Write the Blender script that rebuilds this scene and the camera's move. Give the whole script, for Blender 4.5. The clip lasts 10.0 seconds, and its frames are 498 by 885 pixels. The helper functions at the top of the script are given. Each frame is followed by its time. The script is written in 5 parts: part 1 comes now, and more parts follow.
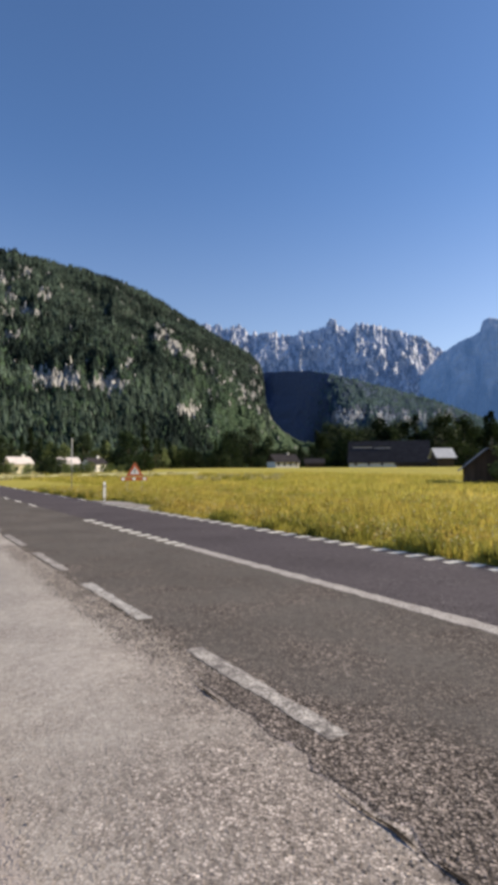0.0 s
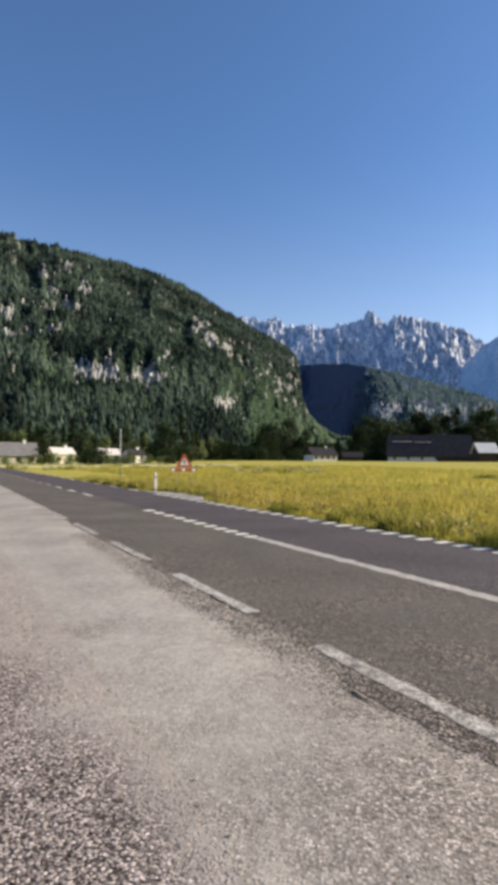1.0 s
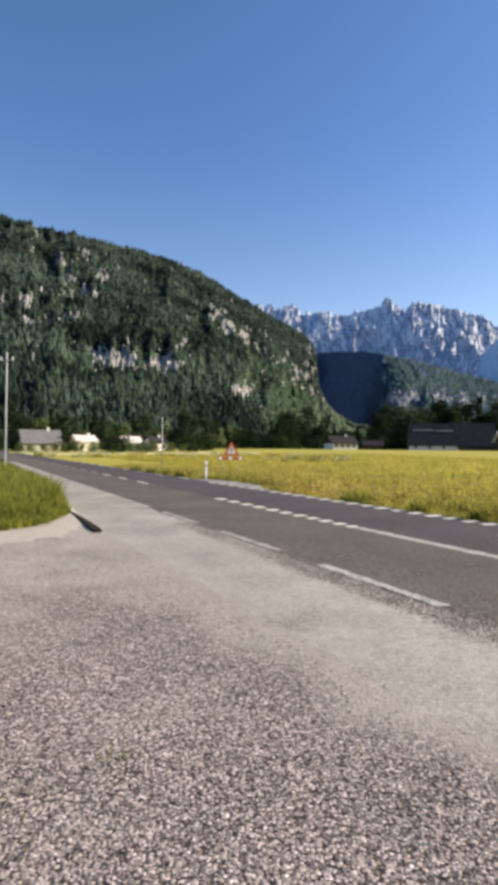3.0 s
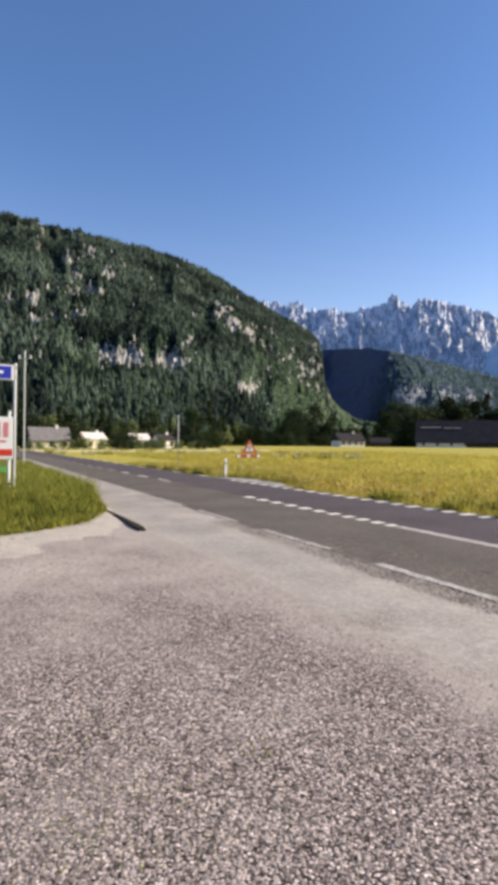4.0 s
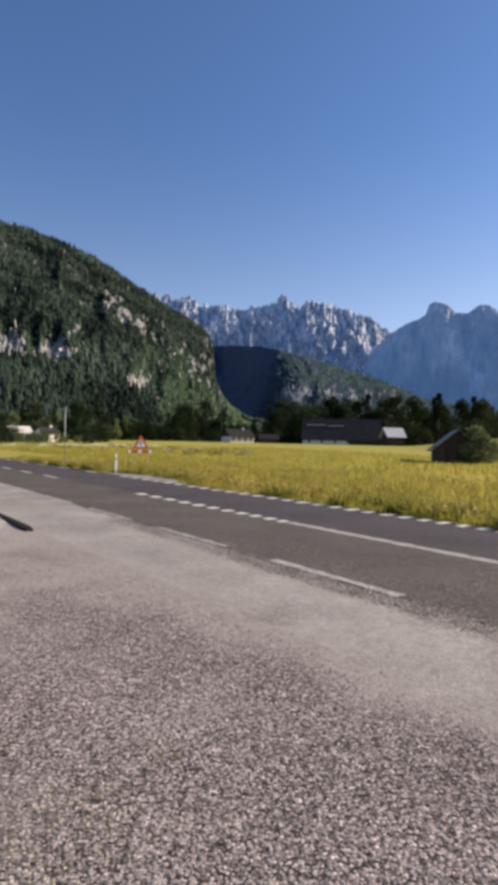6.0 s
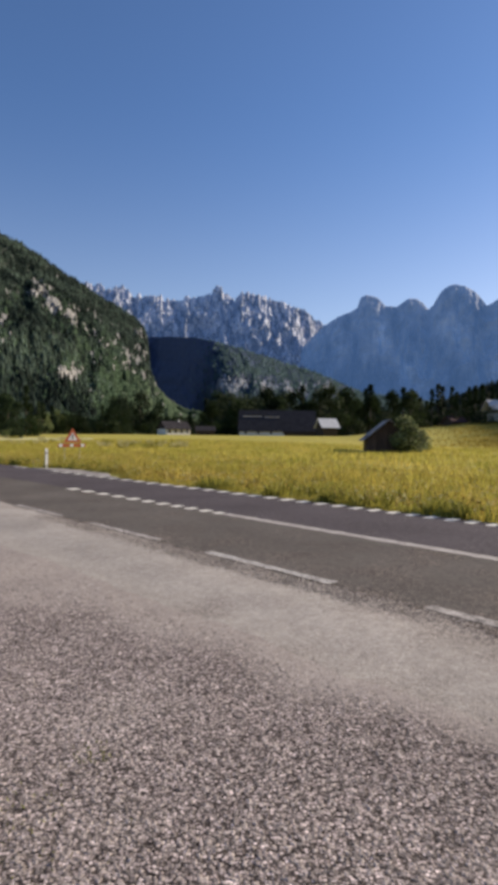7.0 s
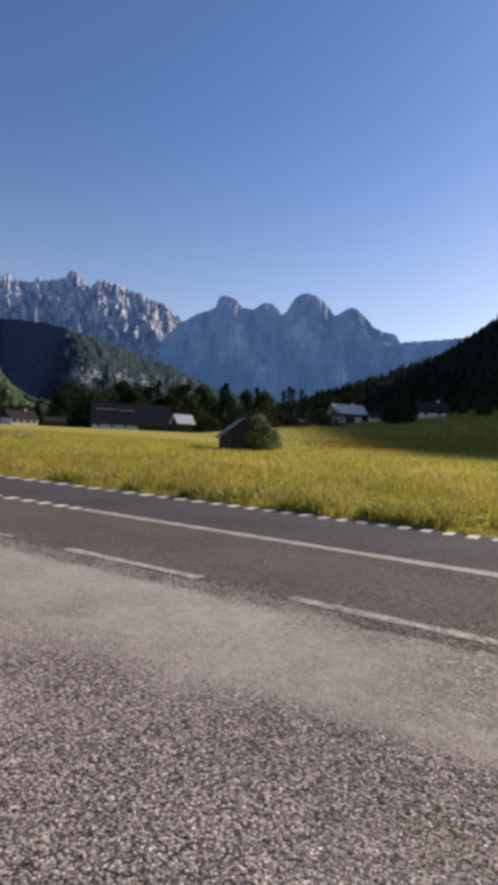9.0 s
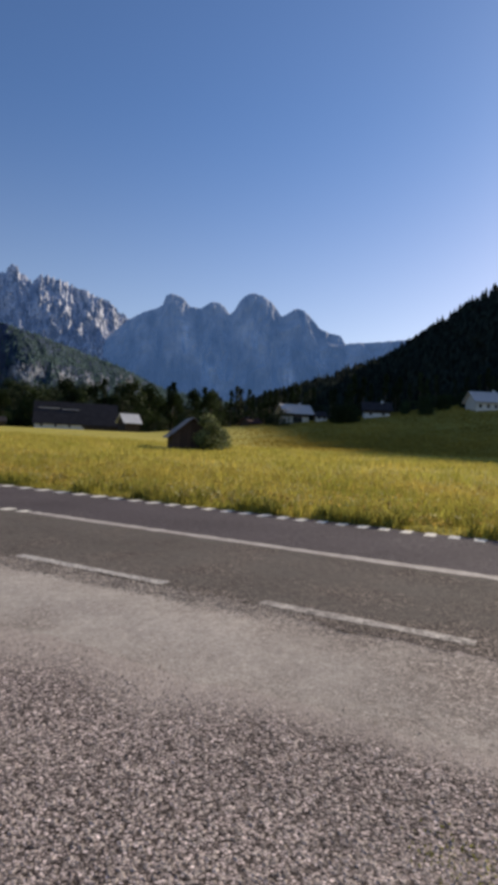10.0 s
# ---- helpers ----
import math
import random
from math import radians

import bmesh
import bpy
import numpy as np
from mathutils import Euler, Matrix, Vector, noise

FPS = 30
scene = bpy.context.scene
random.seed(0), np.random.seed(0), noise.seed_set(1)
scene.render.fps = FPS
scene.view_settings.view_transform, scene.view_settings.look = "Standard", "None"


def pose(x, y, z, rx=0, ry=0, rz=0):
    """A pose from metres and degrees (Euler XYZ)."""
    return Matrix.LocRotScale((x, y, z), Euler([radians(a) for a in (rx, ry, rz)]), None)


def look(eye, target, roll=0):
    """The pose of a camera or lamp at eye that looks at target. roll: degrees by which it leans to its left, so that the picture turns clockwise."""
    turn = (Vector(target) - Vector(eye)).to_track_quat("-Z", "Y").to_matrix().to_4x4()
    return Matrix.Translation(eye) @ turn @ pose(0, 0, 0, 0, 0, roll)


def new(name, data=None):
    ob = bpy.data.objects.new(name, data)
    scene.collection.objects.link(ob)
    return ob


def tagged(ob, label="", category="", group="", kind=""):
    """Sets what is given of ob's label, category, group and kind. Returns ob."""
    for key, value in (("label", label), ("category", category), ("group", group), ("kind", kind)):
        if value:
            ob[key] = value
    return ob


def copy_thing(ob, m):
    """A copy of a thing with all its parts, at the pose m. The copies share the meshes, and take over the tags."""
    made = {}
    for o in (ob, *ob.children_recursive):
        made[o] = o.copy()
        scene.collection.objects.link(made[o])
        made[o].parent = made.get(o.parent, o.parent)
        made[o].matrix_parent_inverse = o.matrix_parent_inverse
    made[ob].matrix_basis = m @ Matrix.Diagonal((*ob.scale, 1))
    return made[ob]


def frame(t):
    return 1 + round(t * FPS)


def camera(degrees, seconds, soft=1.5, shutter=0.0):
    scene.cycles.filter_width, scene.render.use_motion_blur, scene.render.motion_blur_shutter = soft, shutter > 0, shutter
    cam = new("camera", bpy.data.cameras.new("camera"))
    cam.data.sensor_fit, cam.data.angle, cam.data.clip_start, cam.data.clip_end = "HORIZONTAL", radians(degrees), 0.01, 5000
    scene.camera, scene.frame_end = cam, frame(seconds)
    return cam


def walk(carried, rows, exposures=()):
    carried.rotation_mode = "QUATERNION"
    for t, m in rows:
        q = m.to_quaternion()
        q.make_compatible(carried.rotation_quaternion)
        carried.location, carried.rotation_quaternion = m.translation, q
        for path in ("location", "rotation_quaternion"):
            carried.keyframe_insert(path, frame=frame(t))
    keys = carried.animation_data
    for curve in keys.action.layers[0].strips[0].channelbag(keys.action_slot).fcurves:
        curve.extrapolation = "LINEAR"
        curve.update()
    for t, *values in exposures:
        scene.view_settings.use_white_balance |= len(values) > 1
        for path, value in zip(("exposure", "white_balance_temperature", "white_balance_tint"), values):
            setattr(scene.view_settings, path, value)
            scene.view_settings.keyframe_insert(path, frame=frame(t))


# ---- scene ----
# The camera and its walk
cam = camera(47.12, 10.0, soft=5.4)
ROWS = [
    (0.0, 0.023, -0.036, 1.619, -8.45, 2.70, -0.35),
    (0.5, -0.404, 0.121, 1.562, -10.87, 2.30, 0.34),
    (1.0, -0.806, 0.083, 1.579, -12.01, 1.98, 0.32),
    (1.5, -1.225, 0.209, 1.586, -12.58, 1.67, 0.44),
    (2.0, -1.581, -0.150, 1.671, -12.94, 1.47, 0.84),
    (2.5, -2.078, -0.104, 1.586, -13.27, 1.07, 0.72),
    (4.0, -3.253, -0.416, 1.619, -14.10, 0.48, 0.53),
    (4.5, -3.365, -0.416, 1.656, -14.37, 0.31, 0.59),
    (5.0, -3.379, -0.393, 1.635, -14.36, 0.10, 0.50),
    (5.5, -3.421, -0.390, 1.633, -9.59, 0.13, 1.10),
    (6.0, -3.367, -0.467, 1.666, -3.10, 0.17, 1.23),
    (6.2, -3.382, -0.497, 1.653, -1.93, 0.16, 1.21),
    (7.3, -3.305, -0.355, 1.668, 6.15, -0.83, 1.04),
    (7.5, -3.312, -0.310, 1.652, 8.31, -0.90, 1.75),
    (8.0, -3.359, -0.361, 1.668, 11.45, -0.84, 1.67),
    (8.5, -3.422, -0.431, 1.677, 13.62, -0.77, 2.05),
    (9.0, -3.500, -0.365, 1.648, 17.77, -0.59, 2.57),
    (9.5, -3.573, -0.072, 1.588, 20.87, -0.37, 2.53),
    (10.0, -3.639, -0.099, 1.636, 23.03, -0.40, 2.52),
]
walk(cam, [(t, pose(x, y, z, 90 + pitch, 0, -yaw) @ pose(0, 0, 0, 0, 0, roll))
           for t, x, y, z, yaw, pitch, roll in ROWS],
     exposures=[(0.0, 0.50, 7050, 10), (1.0, 0.62, 7050, 7), (2.0, 0.71, 7050, 7), (2.5, 0.73, 7050, 7), (4.0, 0.77, 7050, 11), (5.0, 0.76, 7050, 12), (5.5, 0.71, 7050, 12), (6.0, 0.39, 7050, 12), (7.5, 0.30, 7050, 12), (8.5, 0.255, 7050, 12), (10.0, 0.06, 7050, 12)])

# Sky and sun
SUN_AZ, SUN_EL = 70.0, 26.0      # degrees: clockwise from +y, above the horizon
world = bpy.data.worlds.new("sky")
scene.world = world
world.use_nodes = True
wn = world.node_tree
sky = wn.nodes.new("ShaderNodeTexSky")
sky.sky_type, sky.sun_disc = "NISHITA", False
sky.sun_elevation, sky.sun_rotation = radians(SUN_EL), radians(SUN_AZ)
sky.altitude, sky.air_density, sky.dust_density, sky.ozone_density = 900, 1.0, 0.8, 5.0
bg = wn.nodes["Background"]
bg.inputs["Strength"].default_value = 0.115
tint = wn.nodes.new("ShaderNodeMix")
tint.data_type, tint.blend_type = "RGBA", "MULTIPLY"
tint.inputs["Factor"].default_value = 1.0
# haze: the sky pales smoothly towards the horizon all round
way = wn.nodes.new("ShaderNodeTexCoord")
split = wn.nodes.new("ShaderNodeSeparateXYZ")
wn.links.new(way.outputs["Generated"], split.inputs["Vector"])
haze = wn.nodes.new("ShaderNodeMapRange")
haze.interpolation_type = "SMOOTHSTEP"
haze.inputs["From Min"].default_value, haze.inputs["From Max"].default_value = 0.12, 0.52
wn.links.new(split.outputs["Z"], haze.inputs["Value"])
airy = wn.nodes.new("ShaderNodeMix")
airy.data_type = "RGBA"
airy.inputs["A"].default_value, airy.inputs["B"].default_value = (1.42, 1.16, 1.08, 1), (0.83, 0.955, 1.10, 1)
wn.links.new(haze.outputs["Result"], airy.inputs["Factor"])
wn.links.new(airy.outputs["Result"], tint.inputs["B"])
wn.links.new(sky.outputs["Color"], tint.inputs["A"])
wn.links.new(tint.outputs["Result"], bg.inputs["Color"])
sun = new("sun", bpy.data.lights.new("sun", "SUN"))
sun.data.energy, sun.data.angle, sun.data.color = 5.0, radians(0.53), (1.0, 0.91, 0.78)
sun_way = Vector((math.sin(radians(SUN_AZ)) * math.cos(radians(SUN_EL)),
                  math.cos(radians(SUN_AZ)) * math.cos(radians(SUN_EL)), math.sin(radians(SUN_EL))))
sun.matrix_world = look(sun_way * 300, (0, 0, 0))


# ---- materials ----
def mat(name, a, b, scale=1.0, rough=0.85, bump=0.3, fine=40.0, speck=0.25, metal=0.0, contrast=0.25,
        stretch=(1, 1, 1), vary=0.0, translucent=0.0, island=0.0, glow=None, dist=0.02, spec=0.3, crisp=0.2):
    """Two colours mixed by a broad noise, darkened and lightened by a fine one, with relief from both."""
    m = bpy.data.materials.new(name)
    m.use_nodes = True
    t = m.node_tree
    N, L = t.nodes, t.links
    p = N["Principled BSDF"]
    co = N.new("ShaderNodeTexCoord")
    mp = N.new("ShaderNodeMapping")
    mp.inputs["Scale"].default_value = stretch
    L.new(co.outputs["Object"], mp.inputs["Vector"])
    n1, n2 = N.new("ShaderNodeTexNoise"), N.new("ShaderNodeTexNoise")
    n1.inputs["Scale"].default_value, n1.inputs["Detail"].default_value = scale, 5
    n2.inputs["Scale"].default_value, n2.inputs["Detail"].default_value = fine, 3
    for n in (n1, n2):
        L.new(mp.outputs["Vector"], n.inputs["Vector"])
    r1 = N.new("ShaderNodeMapRange")
    r1.inputs["From Min"].default_value, r1.inputs["From Max"].default_value = 0.5 - contrast, 0.5 + contrast
    L.new(n1.outputs["Fac"], r1.inputs["Value"])
    mx = N.new("ShaderNodeMix")
    mx.data_type = "RGBA"
    mx.inputs["A"].default_value, mx.inputs["B"].default_value = (*a, 1), (*b, 1)
    L.new(r1.outputs["Result"], mx.inputs["Factor"])
    r2 = N.new("ShaderNodeMapRange")
    r2.inputs["From Min"].default_value, r2.inputs["From Max"].default_value = 0.5 - crisp, 0.5 + crisp
    r2.inputs["To Min"].default_value, r2.inputs["To Max"].default_value = 1 - speck, 1 + speck
    L.new(n2.outputs["Fac"], r2.inputs["Value"])
    value = r2.outputs["Result"]
    for amount, node, out in ((vary, "ShaderNodeObjectInfo", "Random"), (island, "ShaderNodeNewGeometry", "Random Per Island")):
        if amount:
            src = N.new(node)
            r3 = N.new("ShaderNodeMapRange")
            r3.inputs["To Min"].default_value, r3.inputs["To Max"].default_value = 1 - amount, 1 + amount
            L.new(src.outputs[out], r3.inputs["Value"])
            mu = N.new("ShaderNodeMath")
            mu.operation = "MULTIPLY"
            L.new(value, mu.inputs[0])
            L.new(r3.outputs["Result"], mu.inputs[1])
            value = mu.outputs[0]
    sc = N.new("ShaderNodeVectorMath")
    sc.operation = "SCALE"
    L.new(mx.outputs["Result"], sc.inputs[0])
    L.new(value, sc.inputs["Scale"])
    L.new(sc.outputs[0], p.inputs["Base Color"])
    p.inputs["Roughness"].default_value, p.inputs["Metallic"].default_value = rough, metal
    p.inputs["Specular IOR Level"].default_value = spec
    if bump:
        bp = N.new("ShaderNodeBump")
        bp.inputs["Strength"].default_value, bp.inputs["Distance"].default_value = bump, dist
        L.new(n2.outputs["Fac"], bp.inputs["Height"])
        L.new(bp.outputs["Normal"], p.inputs["Normal"])
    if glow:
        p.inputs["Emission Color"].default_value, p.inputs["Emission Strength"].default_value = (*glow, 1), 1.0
    if translucent:
        tr = N.new("ShaderNodeBsdfTranslucent")
        L.new(sc.outputs[0], tr.inputs["Color"])
        ms = N.new("ShaderNodeMixShader")
        ms.inputs["Fac"].default_value = translucent
        L.new(p.outputs[0], ms.inputs[1])
        L.new(tr.outputs[0], ms.inputs[2])
        L.new(ms.outputs[0], N["Material Output"].inputs["Surface"])
    return m


def blend_mat(name, a, b, attribute, a2=None, b2=None, scale=0.01, fine=0.2, bump=0.6, dist=4.0, rough=0.9, speck=0.35, stretch=(1, 1, 1), glow=None):
    """A ground cover a/a2 and a bare stone b/b2, told apart by a mesh attribute."""
    m = mat(name, a, a2 or a, scale=scale, fine=fine, bump=bump, dist=dist, rough=rough, speck=speck, stretch=stretch, glow=glow)
    t = m.node_tree
    N, L = t.nodes, t.links
    at = N.new("ShaderNodeAttribute")
    at.attribute_name = attribute
    scale_node = next(n for n in N if n.bl_idname == "ShaderNodeVectorMath")
    cover = scale_node.inputs[0].links[0].from_socket
    stone = N.new("ShaderNodeMix")
    stone.data_type = "RGBA"
    stone.inputs["A"].default_value, stone.inputs["B"].default_value = (*b, 1), (*(b2 or b), 1)
    nz = next(n for n in N if n.bl_idname == "ShaderNodeTexNoise")
    L.new(nz.outputs["Fac"], stone.inputs["Factor"])
    mx = N.new("ShaderNodeMix")
    mx.data_type = "RGBA"
    L.new(at.outputs["Fac"], mx.inputs["Factor"])
    L.new(cover, mx.inputs["A"])
    L.new(stone.outputs["Result"], mx.inputs["B"])
    L.new(mx.outputs["Result"], scale_node.inputs[0])
    return m


def paving(name, stones, binder, dust, cells, spread=0.6, bump=0.7, dist=0.010, rough=0.9, patch=0.5, spec=0.25):
    """Stone chips of many tones set in a binder; the attribute "dust" tells where dust fills the gaps."""
    m = bpy.data.materials.new(name)
    m.use_nodes = True
    t = m.node_tree
    N, L = t.nodes, t.links
    p = N["Principled BSDF"]
    co = N.new("ShaderNodeTexCoord")

    def noise(scale, detail=3):
        n = N.new("ShaderNodeTexNoise")
        n.inputs["Scale"].default_value, n.inputs["Detail"].default_value = scale, detail
        L.new(co.outputs["Object"], n.inputs["Vector"])
        return n.outputs["Fac"]

    def span(value, a, b, c=0.0, d=1.0):
        r = N.new("ShaderNodeMapRange")
        for k, v in (("From Min", a), ("From Max", b), ("To Min", c), ("To Max", d)):
            r.inputs[k].default_value = v
        L.new(value, r.inputs["Value"])
        return r.outputs["Result"]

    def mix(fac, a, b):
        x = N.new("ShaderNodeMix")
        x.data_type = "RGBA"
        for key, v in (("Factor", fac), ("A", a), ("B", b)):
            if isinstance(v, tuple):
                x.inputs[key].default_value = (*v, 1)
            else:
                L.new(v, x.inputs[key])
        return x.outputs["Result"]

    def calc(op, a, b):
        x = N.new("ShaderNodeMath")
        x.operation = op
        for k, v in enumerate((a, b)):
            if isinstance(v, float):
                x.inputs[k].default_value = v
            else:
                L.new(v, x.inputs[k])
        return x.outputs[0]

    vo = N.new("ShaderNodeTexVoronoi")
    vo.inputs["Scale"].default_value = cells
    L.new(co.outputs["Object"], vo.inputs["Vector"])
    sep = N.new("ShaderNodeSeparateColor")
    L.new(vo.outputs["Color"], sep.inputs[0])
    tone = calc("MULTIPLY", span(sep.outputs[0], 0, 1, 1 - spread, 1 + spread), calc("MULTIPLY", span(noise(cells * 0.22), 0.3, 0.7, 0.70, 1.30), span(noise(cells * 1.5), 0.3, 0.7, 0.6, 1.4)))
    stone = mix(sep.outputs[1], stones[0], stones[1])
    sc = N.new("ShaderNodeVectorMath")
    sc.operation = "SCALE"
    L.new(stone, sc.inputs[0])
    L.new(tone, sc.inputs["Scale"])
    gap = span(vo.outputs["Distance"], 0.42, 0.78)
    chip = mix(gap, sc.outputs[0], binder)
    at = N.new("ShaderNodeAttribute")
    at.attribute_name = "dust"
    wash = calc("ADD", calc("ADD", at.outputs["Fac"], span(noise(1.1, 4), 0.3, 0.7, -patch, patch)), span(sep.outputs[2], 0, 1, -0.25, 0.25))
    dusty = mix(span(noise(26, 4), 0.3, 0.7), dust[0], dust[1])
    broad = N.new("ShaderNodeVectorMath")
    broad.operation = "SCALE"
    L.new(mix(span(wash, 0.1, 0.9), chip, dusty), broad.inputs[0])
    L.new(calc("MULTIPLY", span(noise(0.55, 5), 0.3, 0.7, 0.84, 1.16), span(noise(9, 3), 0.3, 0.7, 0.90, 1.10)), broad.inputs["Scale"])
    L.new(broad.outputs[0], p.inputs["Base Color"])
    p.inputs["Roughness"].default_value, p.inputs["Specular IOR Level"].default_value = rough, spec
    height = calc("ADD", calc("MULTIPLY", calc("MULTIPLY", vo.outputs["Distance"], -1.0), sep.outputs[1]), calc("MULTIPLY", noise(cells * 0.8, 2), 0.35))
    bp = N.new("ShaderNodeBump")
    bp.inputs["Strength"].default_value, bp.inputs["Distance"].default_value = bump, dist
    L.new(height, bp.inputs["Height"])
    L.new(bp.outputs["Normal"], p.inputs["Normal"])
    return m


M_ASPHALT = paving("asphalt", ((0.34, 0.280, 0.240), (0.105, 0.089, 0.079)), (0.034, 0.029, 0.026), ((0.158, 0.140, 0.124), (0.108, 0.095, 0.085)), 58, 0.7, 0.9, 0.012, 0.9, 0.45, 0.06)
M_ASPHALT_FAR = paving("smoother_dark_asphalt", ((0.27, 0.235, 0.235), (0.090, 0.077, 0.080)), (0.034, 0.029, 0.030), ((0.118, 0.101, 0.104), (0.080, 0.068, 0.072)), 58, 0.6, 0.7, 0.010, 0.9, 0.35, 0.06)
M_PALE = paving("packed_dusty_gravel", ((0.47, 0.405, 0.355), (0.25, 0.21, 0.183)), (0.18, 0.152, 0.130), ((0.450, 0.404, 0.355), (0.342, 0.303, 0.265)), 58, 0.55, 0.6, 0.010, 0.95, 0.5, 0.06)
M_CHIP = paving("chip_seal", ((0.49, 0.405, 0.375), (0.140, 0.111, 0.100)), (0.048, 0.038, 0.033), ((0.435, 0.376, 0.333), (0.330, 0.282, 0.248)), 68, 0.95, 0.75, 0.011, 0.9, 0.33, 0.10)
M_STONE = mat("stone_chips", (0.27, 0.225, 0.20), (0.38, 0.32, 0.28), scale=3, fine=60, speck=0.2, bump=0.2, island=0.6, rough=0.85)
M_GRIT = mat("crumbled_grit", (0.22, 0.187, 0.16), (0.38, 0.325, 0.275), scale=3, fine=60, speck=0.2, bump=0.2, island=0.6, rough=0.9)
M_CRUMB = mat("asphalt_crumbs", (0.065, 0.056, 0.050), (0.125, 0.108, 0.097), scale=3, fine=60, speck=0.2, bump=0.2, island=0.5, rough=0.9)
M_PAINT = mat("worn_road_paint", (0.82, 0.78, 0.67), (0.66, 0.62, 0.53), scale=5, fine=60, speck=0.3, bump=0.3, dist=0.004, rough=0.7)
M_DASH = mat("chipped_road_paint", (0.54, 0.51, 0.46), (0.29, 0.265, 0.24), scale=7, fine=45, speck=0.5, crisp=0.13, bump=0.4, dist=0.004, rough=0.75)
M_FADED = mat("faded_road_paint", (0.47, 0.43, 0.385), (0.31, 0.275, 0.245), scale=5, fine=48, speck=0.42, crisp=0.15, bump=0.3, dist=0.004, rough=0.8)
M_WORN = mat("dusty_worn_paint", (0.50, 0.455, 0.405), (0.14, 0.122, 0.110), scale=9, contrast=0.22, fine=48, speck=0.55, crisp=0.13, bump=0.3, dist=0.004, rough=0.8)
M_BANK = blend_mat("grassy_sandy_bank", (0.085, 0.085, 0.032), (0.480, 0.425, 0.360), "bare", (0.13, 0.115, 0.045), (0.410, 0.362, 0.300), scale=2.5, fine=50, speck=0.35, bump=0.5, dist=0.02)
M_MEADOW = mat("meadow_ground", (0.44, 0.365, 0.082), (0.33, 0.300, 0.060), scale=0.06, fine=1.6, speck=0.3, bump=0.5, dist=0.3, rough=0.95, spec=0.1)
M_BLADE = mat("meadow_grass", (0.530, 0.415, 0.104), (0.300, 0.300, 0.052), scale=0.22, contrast=0.16, fine=1.6, speck=0.3, bump=0, island=0.42, translucent=0.45, rough=0.7, spec=0.15)
# Slope grass below the meadow's tone: the hillside's shade put into its colour.
M_PASTURE = mat("shade_toned_slope_grass", (0.38, 0.275, 0.055), (0.27, 0.205, 0.042), scale=0.05, contrast=0.2, fine=0.8, speck=0.3, bump=0, island=0.3, translucent=0.35, rough=0.7, spec=0.1)
M_SEED = mat("golden_seed_heads", (0.50, 0.36, 0.10), (0.34, 0.25, 0.06), scale=0.8, fine=5, speck=0.25, bump=0, island=0.5, translucent=0.3, rough=0.8, spec=0.1)
M_HAY = mat("pale_mown_hay", (0.60, 0.54, 0.30), (0.46, 0.43, 0.18), scale=0.15, fine=1.5, speck=0.3, bump=0.4, dist=0.1, rough=0.95, spec=0.05)
M_VERGE = mat("verge_grass", (0.13, 0.155, 0.028), (0.32, 0.305, 0.060), scale=1.4, fine=5, speck=0.25, bump=0, island=0.45, translucent=0.45, rough=0.7, spec=0.15)
M_HERB = mat("meadow_herb_leaves", (0.24, 0.235, 0.048), (0.34, 0.305, 0.066), scale=0.7, fine=5, speck=0.25, bump=0, island=0.45, translucent=0.45, rough=0.7, spec=0.15)
M_PALEWEED = mat("pale_flower_heads", (0.52, 0.46, 0.24), (0.40, 0.37, 0.16), scale=2, fine=5, speck=0.2, bump=0, island=0.3, translucent=0.3, rough=0.8)
M_NEEDLE = mat("conifer_needles", (0.009, 0.015, 0.012), (0.056, 0.078, 0.056), scale=0.010, contrast=0.13, fine=0.2, speck=0.35, bump=0, island=0.8, rough=0.9, spec=0.05)
# Sunlight on the low spur is put into this lighter green.
M_SLOPEWOOD = mat("sun_toned_wood", (0.070, 0.104, 0.056), (0.110, 0.150, 0.084), scale=0.02, fine=0.3, speck=0.25, bump=0, island=0.25, rough=0.9, spec=0.05)
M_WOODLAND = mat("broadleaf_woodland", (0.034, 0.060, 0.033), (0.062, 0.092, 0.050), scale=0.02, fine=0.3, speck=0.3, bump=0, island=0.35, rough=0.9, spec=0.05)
M_LEAF = mat("tree_leaves", (0.016, 0.028, 0.011), (0.038, 0.055, 0.021), scale=0.4, fine=3, speck=0.3, bump=0, island=0.4, vary=0.3, translucent=0.3, rough=0.7, spec=0.1)
M_LIGHTLEAF = mat("light_tree_leaves", (0.090, 0.122, 0.042), (0.175, 0.200, 0.078), scale=0.4, fine=3, speck=0.3, bump=0, island=0.45, vary=0.35, translucent=0.3, rough=0.7, spec=0.1)
M_BUSH = mat("bush_leaves", (0.075, 0.100, 0.034), (0.215, 0.240, 0.100), scale=0.8, fine=4, speck=0.3, bump=0, island=0.7, translucent=0.35, rough=0.7, spec=0.1)
M_BARK = mat("bark", (0.09, 0.07, 0.05), (0.06, 0.05, 0.04), scale=2, fine=14, stretch=(1, 1, 0.2), bump=0.7)
M_HILL = blend_mat("wooded_slope", (0.022, 0.030, 0.018), (0.33, 0.315, 0.285), "bare", (0.030, 0.038, 0.024), (0.17, 0.166, 0.154), scale=0.02, fine=0.12)
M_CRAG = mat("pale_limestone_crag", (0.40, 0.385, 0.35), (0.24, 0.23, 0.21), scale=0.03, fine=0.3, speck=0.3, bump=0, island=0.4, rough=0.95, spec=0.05)
